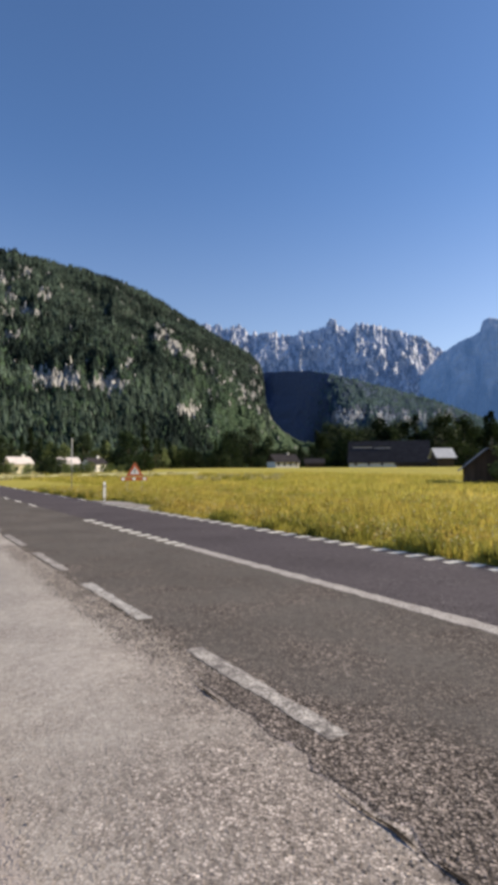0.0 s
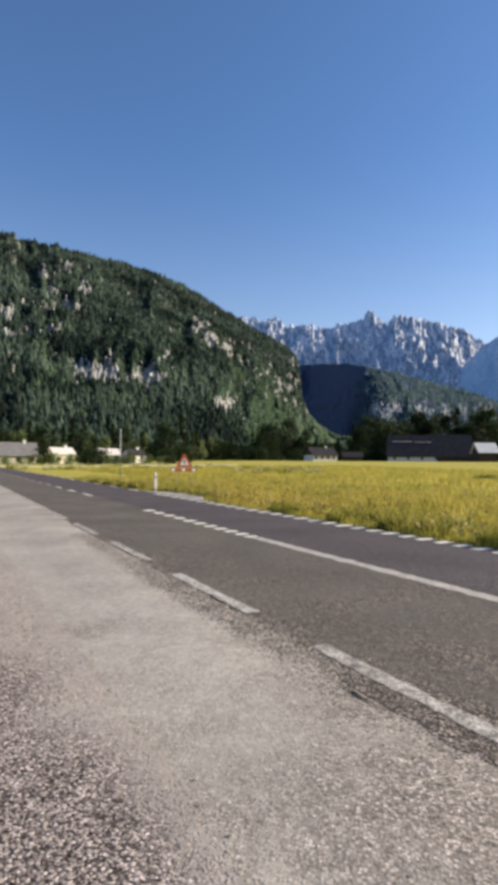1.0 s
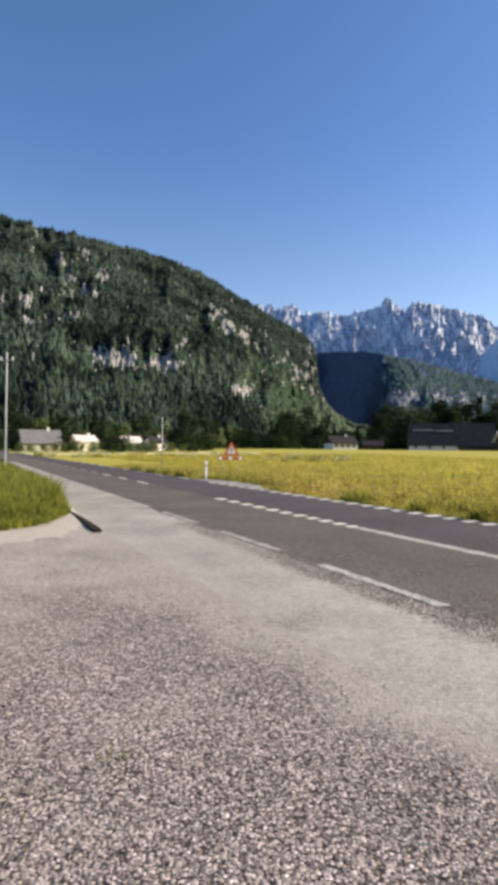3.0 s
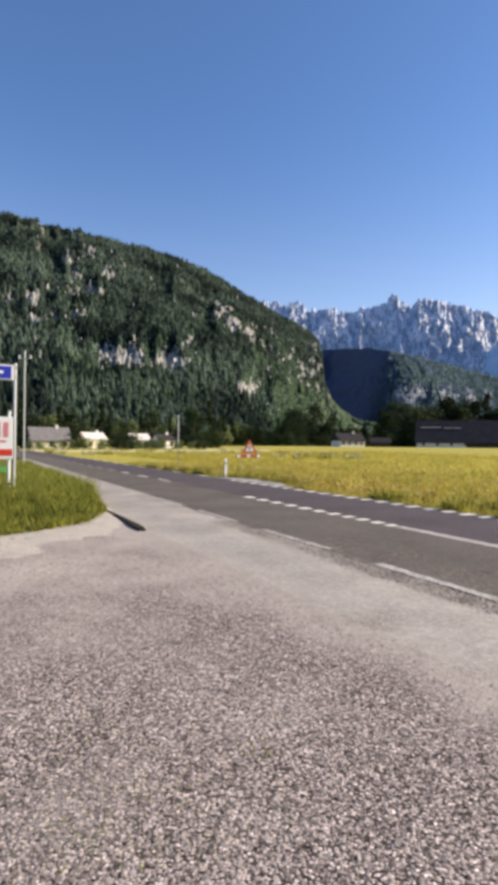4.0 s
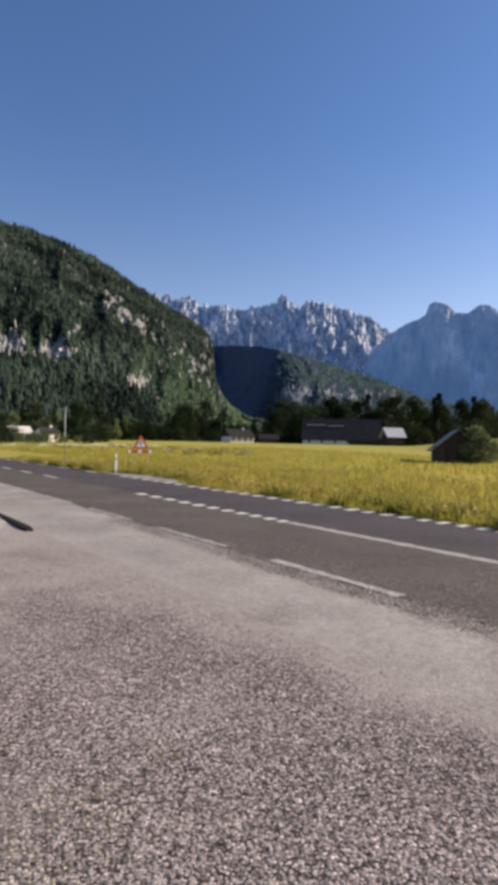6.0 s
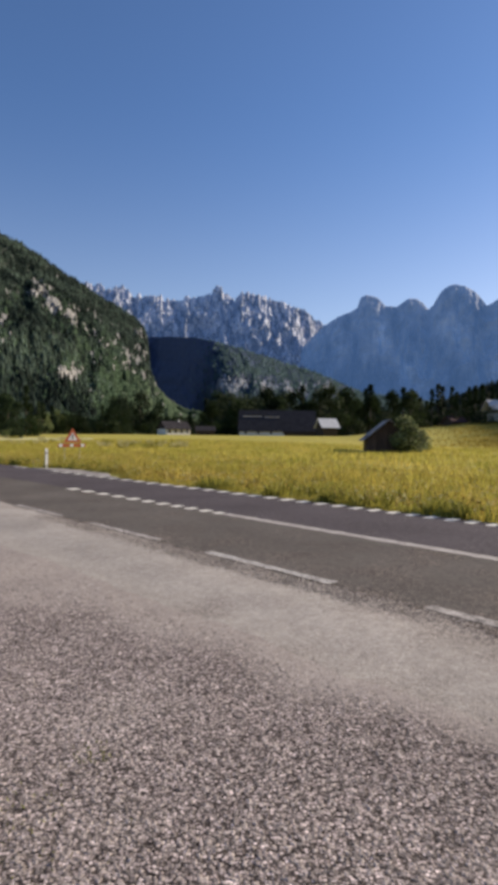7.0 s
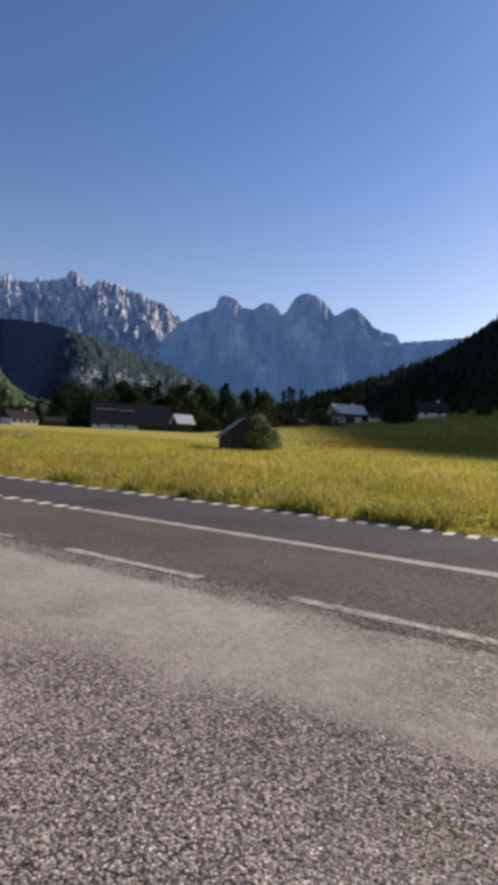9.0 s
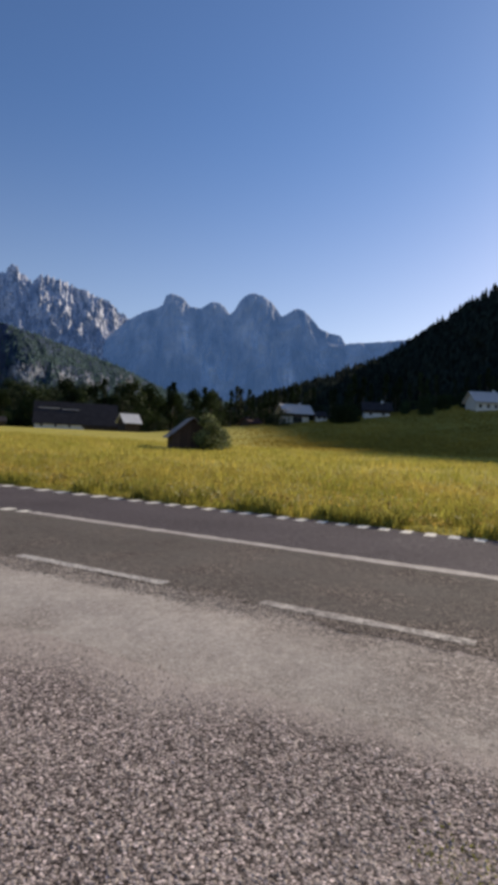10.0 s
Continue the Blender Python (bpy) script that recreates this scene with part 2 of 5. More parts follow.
# The crag stone again, cooled to blue-grey so that haze is in its colour.
M_FARCRAG = mat("haze_tinted_crag", (0.30, 0.33, 0.35), (0.20, 0.22, 0.24), scale=0.03, fine=0.3, speck=0.3, bump=0, island=0.4, rough=0.95, spec=0.05)
# Distance haze is put into the foothill's blue base colour.
M_FOOT = blend_mat("haze_blue_flank", (0.016, 0.032, 0.080), (0.44, 0.43, 0.41), "bare", (0.024, 0.042, 0.090), (0.20, 0.20, 0.195), scale=0.012, fine=0.10)
# Darker copy of the needles: part of the hillside's shade is in the colour.
M_SPRUCE = mat("shade_darkened_spruce", (0.012, 0.018, 0.014), (0.030, 0.038, 0.027), scale=0.01, fine=0.2, speck=0.35, bump=0, island=0.6, rough=0.9, spec=0.03)
# Foothill trees: paler, bluer needles carry the haze in their colour.
M_FARNEEDLE = mat("haze_tinted_far_conifers", (0.050, 0.086, 0.082), (0.098, 0.142, 0.128), scale=0.008, fine=0.1, speck=0.2, bump=0, island=0.3, rough=0.9, spec=0.03)
# Range and towers: distance haze put in as bluish stone and weak blue emission.
M_ROCK = blend_mat("haze_glow_limestone_range", (0.055, 0.063, 0.070), (0.45, 0.455, 0.48), "bare", (0.04, 0.047, 0.055), (0.28, 0.285, 0.31), scale=0.006, fine=0.03, dist=25, bump=0.8, glow=(0.019, 0.040, 0.098))
M_TOWER = blend_mat("haze_glow_limestone_towers", (0.045, 0.060, 0.085), (0.48, 0.48, 0.50), "bare", (0.035, 0.045, 0.065), (0.32, 0.33, 0.36), scale=0.004, fine=0.012, dist=20, bump=0.35, glow=(0.029, 0.068, 0.162))
M_WOOD = mat("weathered_dark_timber", (0.045, 0.032, 0.024), (0.070, 0.052, 0.040), scale=1.5, fine=12, stretch=(4, 4, 0.4), speck=0.35, bump=0.5, vary=0.2)
M_SHEDWOOD = mat("brown_weathered_planks", (0.060, 0.037, 0.027), (0.098, 0.062, 0.045), scale=1.5, fine=12, stretch=(4, 4, 0.4), speck=0.35, bump=0.5, vary=0.25)
M_SHEDROOF = mat("grey_sunbleached_shingles", (0.25, 0.225, 0.22), (0.35, 0.315, 0.305), scale=1.2, fine=9, speck=0.35, bump=0.6)
M_SHINGLE = mat("grey_weathered_roof", (0.13, 0.12, 0.12), (0.20, 0.19, 0.19), scale=1.2, fine=9, speck=0.35, bump=0.6)
M_ROOF = mat("dark_grey_brown_roof", (0.034, 0.031, 0.033), (0.056, 0.050, 0.053), scale=0.5, fine=4, speck=0.35, bump=0.6, dist=0.05, spec=0.04)
M_REDROOF = mat("dull_red_roof", (0.085, 0.035, 0.028), (0.06, 0.028, 0.024), scale=0.5, fine=4, speck=0.3, bump=0.5, dist=0.05)
M_PALEROOF = mat("pale_weathered_roof", (0.66, 0.59, 0.55), (0.54, 0.485, 0.455), scale=0.6, fine=5, speck=0.2, bump=0.4)
M_TIN = mat("pale_sheet_roof", (0.62, 0.62, 0.62), (0.50, 0.50, 0.51), scale=0.5, fine=4, speck=0.12, bump=0.2, rough=0.5)
M_PLASTER = mat("white_plaster", (0.72, 0.70, 0.66), (0.62, 0.60, 0.56), scale=0.4, fine=6, speck=0.1, bump=0.15)
M_YELLOW = mat("yellowish_plaster", (0.64, 0.59, 0.43), (0.56, 0.51, 0.37), scale=0.4, fine=6, speck=0.1, bump=0.15)
M_METAL = mat("galvanised_steel", (0.50, 0.51, 0.52), (0.40, 0.41, 0.42), scale=3, fine=30, speck=0.12, bump=0.1, metal=0.6, rough=0.5)
M_WHITE = mat("white_enamel", (0.75, 0.75, 0.74), (0.66, 0.66, 0.65), scale=2, fine=25, speck=0.06, bump=0.05, rough=0.45)
M_BLUE = mat("blue_enamel", (0.030, 0.045, 0.42), (0.022, 0.035, 0.34), scale=2, fine=25, speck=0.08, bump=0.05, rough=0.4)
M_RED = mat("red_enamel", (0.60, 0.045, 0.025), (0.50, 0.035, 0.02), scale=2, fine=25, speck=0.1, bump=0.05, rough=0.45)
M_ORANGE = mat("orange_sheeting", (0.50, 0.12, 0.05), (0.40, 0.10, 0.045), scale=2, fine=25, speck=0.1, bump=0.05, rough=0.5)
M_PINK = mat("faded_pink_print", (0.62, 0.22, 0.24), (0.54, 0.18, 0.20), scale=2, fine=25, speck=0.1, bump=0.05, rough=0.5)
M_GREEN = mat("green_print", (0.12, 0.36, 0.10), (0.10, 0.30, 0.08), scale=2, fine=25, speck=0.1, bump=0.05, rough=0.5)
M_BLACK = mat("black_plastic", (0.02, 0.02, 0.02), (0.03, 0.03, 0.03), scale=2, fine=25, speck=0.2, bump=0.1, rough=0.5)
M_DARKSTONE = mat("dark_stone", (0.026, 0.021, 0.017), (0.052, 0.043, 0.035), scale=3, fine=22, speck=0.4, bump=0.7, spec=0.02)
M_GLASS = mat("window_glass", (0.03, 0.035, 0.04), (0.02, 0.025, 0.03), scale=1, fine=8, speck=0.1, bump=0, rough=0.06, spec=0.6)


# ---- helpers ----
def rnd(seed):
    return np.random.default_rng(seed)


def vnoise(x, y, seed=0):
    """Smooth value noise on arrays, about -1 to 1."""
    xi, yi = np.floor(x).astype(np.int64), np.floor(y).astype(np.int64)
    fx, fy = x - xi, y - yi
    fx, fy = fx * fx * (3 - 2 * fx), fy * fy * (3 - 2 * fy)

    def h(i, j):
        k = (i * 374761393 + j * 668265263 + seed * 974711) & 0xFFFFFFFF
        k = ((k ^ (k >> 13)) * 1274126177) & 0xFFFFFFFF
        return ((k ^ (k >> 16)) & 0xFFFF) / 32767.5 - 1
    return ((h(xi, yi) * (1 - fx) + h(xi + 1, yi) * fx) * (1 - fy)
            + (h(xi, yi + 1) * (1 - fx) + h(xi + 1, yi + 1) * fx) * fy)


def fbm(x, y, seed=0, octaves=4):
    v, amp = 0, 1.0
    for o in range(octaves):
        v = v + amp * vnoise(x * 2 ** o, y * 2 ** o, seed + o * 17)
        amp *= 0.5
    return v / 1.9


def smooth(a, b, x):
    t = np.clip((x - a) / (b - a), 0, 1)
    return t * t * (3 - 2 * t)


def raw_mesh(name, verts, faces, material, soft=False):
    """A mesh from arrays: verts (n, 3) and faces (m, 3 or 4), all of one size."""
    verts, faces = np.asarray(verts, np.float32), np.asarray(faces, np.int32)
    me = bpy.data.meshes.new(name)
    k = faces.shape[1]
    me.vertices.add(len(verts))
    me.vertices.foreach_set("co", verts.ravel())
    me.loops.add(faces.size)
    me.loops.foreach_set("vertex_index", faces.ravel())
    me.polygons.add(len(faces))
    me.polygons.foreach_set("loop_start", np.arange(0, faces.size, k, dtype=np.int32))
    me.update(calc_edges=True)
    me.materials.append(material)
    if soft:
        me.polygons.foreach_set("use_smooth", np.ones(len(faces), bool))
    return me


def attribute(me, name, values):
    at = me.attributes.new(name, "FLOAT", "POINT")
    at.data.foreach_set("value", np.asarray(values, np.float32))


def grid_faces(nu, nv):
    i = np.arange((nu - 1) * (nv - 1))
    r, c = i // (nv - 1), i % (nv - 1)
    a = r * nv + c
    return np.stack([a, a + nv, a + nv + 1, a + 1], 1)


def part(name, bm, material, parent=None, label="", bevel=0.0):
    if bevel:
        bmesh.ops.bevel(bm, geom=list(bm.edges), offset=bevel, segments=1, affect="EDGES")
    bmesh.ops.recalc_face_normals(bm, faces=list(bm.faces))
    me = bpy.data.meshes.new(name)
    bm.to_mesh(me)
    bm.free()
    me.materials.append(material)
    ob = new(name, me)
    if parent:
        ob.parent = parent
    if label:
        ob["label"] = label
    return ob


def child(name, me, parent, label=""):
    ob = new(name, me)
    ob.parent = parent
    if label:
        ob["label"] = label
    return ob


def box(bm, x0, x1, y0, y1, z0, z1):
    v = [bm.verts.new(c) for c in ((x0, y0, z0), (x1, y0, z0), (x1, y1, z0), (x0, y1, z0),
                                   (x0, y0, z1), (x1, y0, z1), (x1, y1, z1), (x0, y1, z1))]
    for f in ((0, 3, 2, 1), (4, 5, 6, 7), (0, 1, 5, 4), (1, 2, 6, 5), (2, 3, 7, 6), (3, 0, 4, 7)):
        bm.faces.new([v[i] for i in f])
    return bm


def slab(*sizes):
    return box(bmesh.new(), *sizes)


def tube(bm, a, b, r0, r1=None, n=8):
    a, b = Vector(a), Vector(b)
    r1 = r0 if r1 is None else r1
    q = (b - a).to_track_quat("Z", "Y").to_matrix()
    rings = []
    for c, r in ((a, r0), (b, r1)):
        rings.append([bm.verts.new(c + q @ Vector((r * math.cos(2 * math.pi * i / n), r * math.sin(2 * math.pi * i / n), 0))) for i in range(n)])
    for i in range(n):
        bm.faces.new((rings[0][i], rings[0][(i + 1) % n], rings[1][(i + 1) % n], rings[1][i]))
    bm.faces.new(rings[0][::-1])
    bm.faces.new(rings[1])
    return bm


def empty(name, m, label, category, group="", kind=""):
    ob = new(name)
    ob.empty_display_size = 0.2
    ob.matrix_world = m
    return tagged(ob, label, category, group, kind)


# ---- the lie of the land ----
# Along the road: ALONG points behind the camera, ACROSS from the forecourt over the road to the meadow.
ACROSS, ALONG = np.array([0.76468, 0.64441]), np.array([0.64441, -0.76468])
NEAR_LINE, CENTRE_LINE, FAR_LINE = 2.29, 5.20, 8.21


def plan(p, a):
    return p * ACROSS[0] + a * ALONG[0], p * ACROSS[1] + a * ALONG[1]


def road_coords(x, y):
    return x * ACROSS[0] + y * ACROSS[1], x * ALONG[0] + y * ALONG[1]


def paved_height(p, a):
    """The road falls slightly along its length and lies a little lower than the forecourt."""
    fall = np.clip(-0.0043 * a, -0.08, 0.25) * smooth(0.3, 2.4, p) + 1.0 * smooth(45, 260, -a)
    dish = 0.016 * smooth(0.9, 2.3, p) + 0.034 * smooth(2.3, 5.0, p) - 0.012 * smooth(5.2, 8.2, p)
    return fall - dish


def land(x, y):
    """The height of the natural ground: a flat valley floor, rising to the woods on the one side."""
    p, a = road_coords(x, y)
    r = np.hypot(x, y)
    az = np.degrees(np.arctan2(x, y))
    h = paved_height(p, a) * smooth(60, 20, r)
    h = h + (1.05 + 1.25 * smooth(-38, -10, az)) * smooth(45, 260, r) * smooth(-90, -60, az)
    side = np.interp(az, [12, 20, 30, 37, 42.5, 50, 70, 100, 130, 160], [0, 4.0, 8.5, 12.5, 16, 17, 20, 24, 20, 0])
    h = h + side * smooth(95, 240, r)
    h = h + 0.10 * fbm(x / 9, y / 9, 5) * smooth(9.5, 16, p)
    return h


def ground_sheet():
    rr = np.concatenate([np.linspace(0.5, 30, 60), np.geomspace(31, 400, 70), np.geomspace(430, 4900, 14)])
    aa = np.radians(np.arange(0, 361, 1.5))
    R, A = np.meshgrid(rr, aa, indexing="ij")
    x, y = R * np.sin(A), R * np.cos(A)
    p, a = road_coords(x, y)
    z = land(x, y)
    under = smooth(9.0, 8.2, p) * np.where(p > -60, 1, 0)
    z = z - 0.12 * under
    V = np.stack([x, y, z], -1).reshape(-1, 3)
    F = grid_faces(len(rr), len(aa))
    V = np.vstack([V, [[0, 0, -0.12]]])
    me = raw_mesh("ground", V, F, M_MEADOW, soft=True)
    return tagged(new("ground", me), "yellow-green summer meadow on a flat valley floor", "meadow", kind="structure")


ground_sheet()


def mown_strip():
    """A mown strip of pale hay before the houses at the forest edge."""
    az = np.linspace(-42, -13.5, 150)
    t = np.linspace(0, 1, 9)
    r0 = 118 + 7 * fbm(az * 0.4, az * 0, 17)
    r1 = 147 + 4 * fbm(az * 0.6, az * 0 + 4, 18)
    R = r0[:, None] + (r1 - r0)[:, None] * t[None, :]
    AZ = np.radians(np.repeat(az[:, None], 9, 1))
    x, y = R * np.sin(AZ), R * np.cos(AZ)
    z = land(x, y) + 0.10 + 0.05 * fbm(x / 3, y / 3, 19)
    z[:, 0] -= 0.16
    z[:, -1] -= 0.16
    me = raw_mesh("hay_strip", np.stack([x, y, z], -1).reshape(-1, 3), grid_faces(150, 9), M_HAY)
    tagged(new("hay_strip", me), "pale mown hay strip before the houses", "hay", kind="structure")


mown_strip()


def strip(name, material, label, category, near, far, a0, a1, na, np_, lift, rough=0.0, seed=1, skirt=0.0, dust=None):
    """A paved strip between two edges given as functions of the way along."""
    al = np.linspace(a0, a1, na)
    t = np.concatenate([[0, 0.004], np.linspace(0.015, 0.985, np_ - 4), [0.996, 1]])
    n0, f0 = near(al), far(al)
    P = n0[:, None] + (f0 - n0)[:, None] * t[None, :]
    A = np.repeat(al[:, None], np_, 1)
    x, y = plan(P, A)
    z = paved_height(P, A) + (lift(P, A) if callable(lift) else lift) + rough * fbm(x * 1.3, y * 1.3, seed)
    if skirt:
        z[:, 0] -= skirt
        z[:, -1] -= skirt
    V = np.stack([x, y, z], -1).reshape(-1, 3)
    me = raw_mesh(name, V, grid_faces(na, np_), material, soft=False)
    if dust:
        attribute(me, "dust", dust(P, A).ravel())
    return tagged(new(name, me), label, category, kind="structure")


def road_dust(p, a):
    """Smooth, closed asphalt but for the ravelled band along the near edge."""
    band = smooth(2.75 + 0.5 * smooth(-3.5, -1, a), 2.2, p + 0.25 * fbm(p * 1.5, a * 1.1, 66)) * (0.35 + 0.65 * smooth(-5.5, -3.0, a))
    return 0.95 - 0.3 * smooth(-12, -4, a) - 0.9 * band - 0.4 * smooth(0.2, 0.9, fbm(p * 0.7, a * 0.12, 61)) * smooth(-9, -3, a)


def shoulder_dust(p, a):
    return 0.85 - 0.65 * smooth(-4.6, -2.2, a) + 0.35 * smooth(-6, -9, a) - 0.3 * smooth(1.6, 2.0, p)


def court_dust(p, a):
    """Dust blown in from the shoulder and the sandy verge, thinning over the forecourt."""
    by_road = smooth(0.50 + 0.25 * smooth(-1.5, -4.5, a), -0.10, chip_edge(a) - p + 0.40 * fbm(p * 0.8, a * 0.6, 63))
    by_verge = smooth(-5.0, -9.2, a + 1.0 * fbm(p * 0.5, a * 0.4, 64))
    spot = np.exp(-((p + 2.2) / 0.35) ** 2 - ((a + 4.5) / 0.35) ** 2)
    return -0.20 + 0.20 * smooth(-0.8, -4.0, a) + 1.1 * by_road + 0.78 * by_verge + 0.7 * spot


def asphalt_edge(a):
    return 1.95 + (0.07 * fbm(a * 2.1, a * 0 + 3, 3) + 0.045 * vnoise(a * 7, a * 0, 4) + 0.035 * vnoise(a * 21, a * 0, 5)) * (0.3 + 0.7 * smooth(-6.5, -4.5, a))


def chip_edge(a):
    return 0.48 + 0.10 * fbm(a * 0.9, a * 0 + 9, 7) + 0.03 * vnoise(a * 6, a * 0, 8) - 0.2 * smooth(-9, -12, a)


strip("road", M_ASPHALT, "grey worn asphalt lane with a ragged edge", "road", asphalt_edge, lambda a: 5.26 + 0 * a, -170, 60, 1500, 24, 0.012, 0.004, 2, 0.006, road_dust)
strip("road", M_ASPHALT_FAR, "darker purplish-grey asphalt lane beside the meadow", "road", lambda a: 5.14 + 0 * a, lambda a: 8.44 + 0.03 * vnoise(a * 3, a * 0, 6), -170, 60, 1500, 22, 0.010, 0.004, 2, 0.014, road_dust)
strip("gravel_shoulder", M_PALE, "pale dusty packed gravel shoulder beside the road", "shoulder", lambda a: chip_edge(a) - 0.4,
      lambda a: asphalt_edge(a) + 0.03 + (1 + 0.15 * fbm(a * 0.5, a * 0 + 2, 13) + 0.06 * vnoise(a * 4, a * 0, 14)) * (0.14 * smooth(-3.9, -5.6, a) + 0.06 * smooth(-8.5, -11.5, a) + 0.20 * smooth(-12, -22, a)), -62, 60, 900, 14,
      lambda p, a: -0.008 + 0.017 * smooth(0.6, 1.5, p) + 0.012 * smooth(-3.8, -5.2, a) * smooth(0.8, 1.7, p), 0.004, 2, 0.004, shoulder_dust)
strip("forecourt", M_CHIP, "coarse grey-pink chip-sealed forecourt", "forecourt", lambda a: -22 + 0 * a, chip_edge, -13.5, 40, 420, 120, 0.0, 0.010, 9, 0.0, court_dust)


strip("gravel_patch", M_PALE, "pale gravel patch at a field entrance beside the road", "gravel", lambda a: 8.36 + 0 * a,
      lambda a: 8.46 + 1.05 * smooth(-28.4, -26.6, a) * smooth(-21, -24, a), -28.6, -20.8, 60, 8, 0.03, 0.01, 4, 0.03, lambda p, a: 1.0 + 0 * p)


# ---- road markings ----
def marking(p, a0, a1, width, material=M_PAINT, name="road_marking", label="", wear=0.25, seed=0):
    n = max(2, int((a1 - a0) / 0.05) + 1)
    al = np.linspace(a0, a1, n)
    w = width * (1 + wear * (0.6 * vnoise(al * 5, al * 0 + p, seed) + 0.6 * vnoise(al * 19, al * 0 + p, seed + 1)))
    P = np.stack([p - w / 2, p + w / 2], 1)
    A = np.stack([al, al], 1) + 0.02 * vnoise(P * 40, P * 0, seed)
    x, y = plan(P, A)
    z = paved_height(P, A) + 0.0155 + 0.007 * smooth(-3.8, -5.2, A) * (p < 3) + 0.004 * fbm(x * 1.3, y * 1.3, 2)
    top = np.stack([x, y, z], -1).reshape(-1, 3)
    me = raw_mesh(name, top, grid_faces(n, 2), material)
    return tagged(new(name, me), label, "road marking", "road markings", "structure")


for k in range(-8, 12):
    a0 = -8.06 + 3.42 * k
    marking(NEAR_LINE, a0, a0 + (2.24 if k <= 0 else 1.98), 0.15, M_DASH if k == 0 else M_WORN, label="worn white dash along the near road edge", wear=0.3, seed=k + 30)
marking(CENTRE_LINE, -11.02, 60, 0.25, M_FADED, label="solid white centre line, dusty and worn", seed=3)
block = -11.12
for k in range(11):
    pitch = 0.46 + 0.080 * (-11.12 - block)
    marking(CENTRE_LINE, block - 0.46 * pitch, block, 0.30, label="short white block of the centre line", seed=k)
    block -= pitch
for k in range(14):
    marking(CENTRE_LINE, -27.7 - 3.6 * k, -26.0 - 3.6 * k, 0.13, M_PAINT if k < 3 else M_FADED, label="white dash of the centre line", seed=k)
block = -26.0
while block < 14:
    pitch = 0.43 + 0.034 * max(0.0, -block - 7.5)
    marking(FAR_LINE, block, block + 0.45 * pitch, 0.40, label="short white block along the meadow edge", seed=int(block * 7) + 400)
    block += pitch
for k in range(12):
    marking(FAR_LINE, -30.6 - 4.0 * k, -29.0 - 4.0 * k, 0.14, label="white dash along the meadow edge", seed=k)


# ---- mountains ----
def mountain(name, label, material, ridge, reach, foot, rows, cols, base, ribs, rib_scale, jag=0.0, power=1.0, seed=1, bare=None, back=400, warp=0.7, tall=2.6):
    """A slope from foot to ridge. ridge: (azimuth, elevation) pairs; reach and foot: (azimuth, distance) pairs."""
    az_k, el_k = [q[0] for q in ridge], [q[1] for q in ridge]
    az = np.linspace(az_k[0], az_k[-1], cols)
    el = np.interp(az, az_k, el_k)
    D = np.interp(az, [q[0] for q in reach], [q[1] for q in reach])
    B = np.interp(az, [q[0] for q in foot], [q[1] for q in foot])
    top = 1.6 + D * np.tan(np.radians(el)) + jag * D * np.radians(1) * (fbm(az * 2.3, az * 0, seed + 5) + 0.5 * vnoise(az * 9, az * 0, seed + 6))
    s = np.linspace(0, 1, rows)
    S, AZ = np.meshgrid(s, az, indexing="ij")
    zz = base + (top[None, :] - base) * S ** power
    r = B[None, :] + (D - B)[None, :] * S
    env = np.sin(np.pi * np.clip(S, 0, 1)) ** 0.6 + 0.25 * S
    rib = 1 - 2 * np.abs(fbm(AZ * rib_scale + warp * fbm(AZ * 0.7, S * 4, seed + 9), S * tall, seed, 5))
    r = r - ribs * env * (rib - 0.3)
    zz = zz + 0.12 * ribs * env * fbm(AZ * rib_scale * 2, S * 9, seed + 3) * (1 - S ** 6)
    x, y = r * np.sin(np.radians(AZ)), r * np.cos(np.radians(AZ))
    V = np.stack([x, y, zz], -1)
    last = V[-1].copy()
    out = last * (1 + back / np.linalg.norm(last[:, :2], axis=1))[:, None]
    out[:, 2] = base
    V = np.concatenate([V, out[None]], 0)
    me = raw_mesh(name, V.reshape(-1, 3), grid_faces(rows + 1, cols)[:, ::-1], material, soft=False)
    mask = np.zeros((rows + 1, cols))
    if bare is not None:
        mask[:-1] = bare(AZ, S, np.degrees(np.arctan2(zz - 1.6, r)))
    attribute(me, "bare", mask.ravel())
    ob = tagged(new(name, me), label, "mountain", kind="structure")
    return ob, V[:-1], mask[:-1]


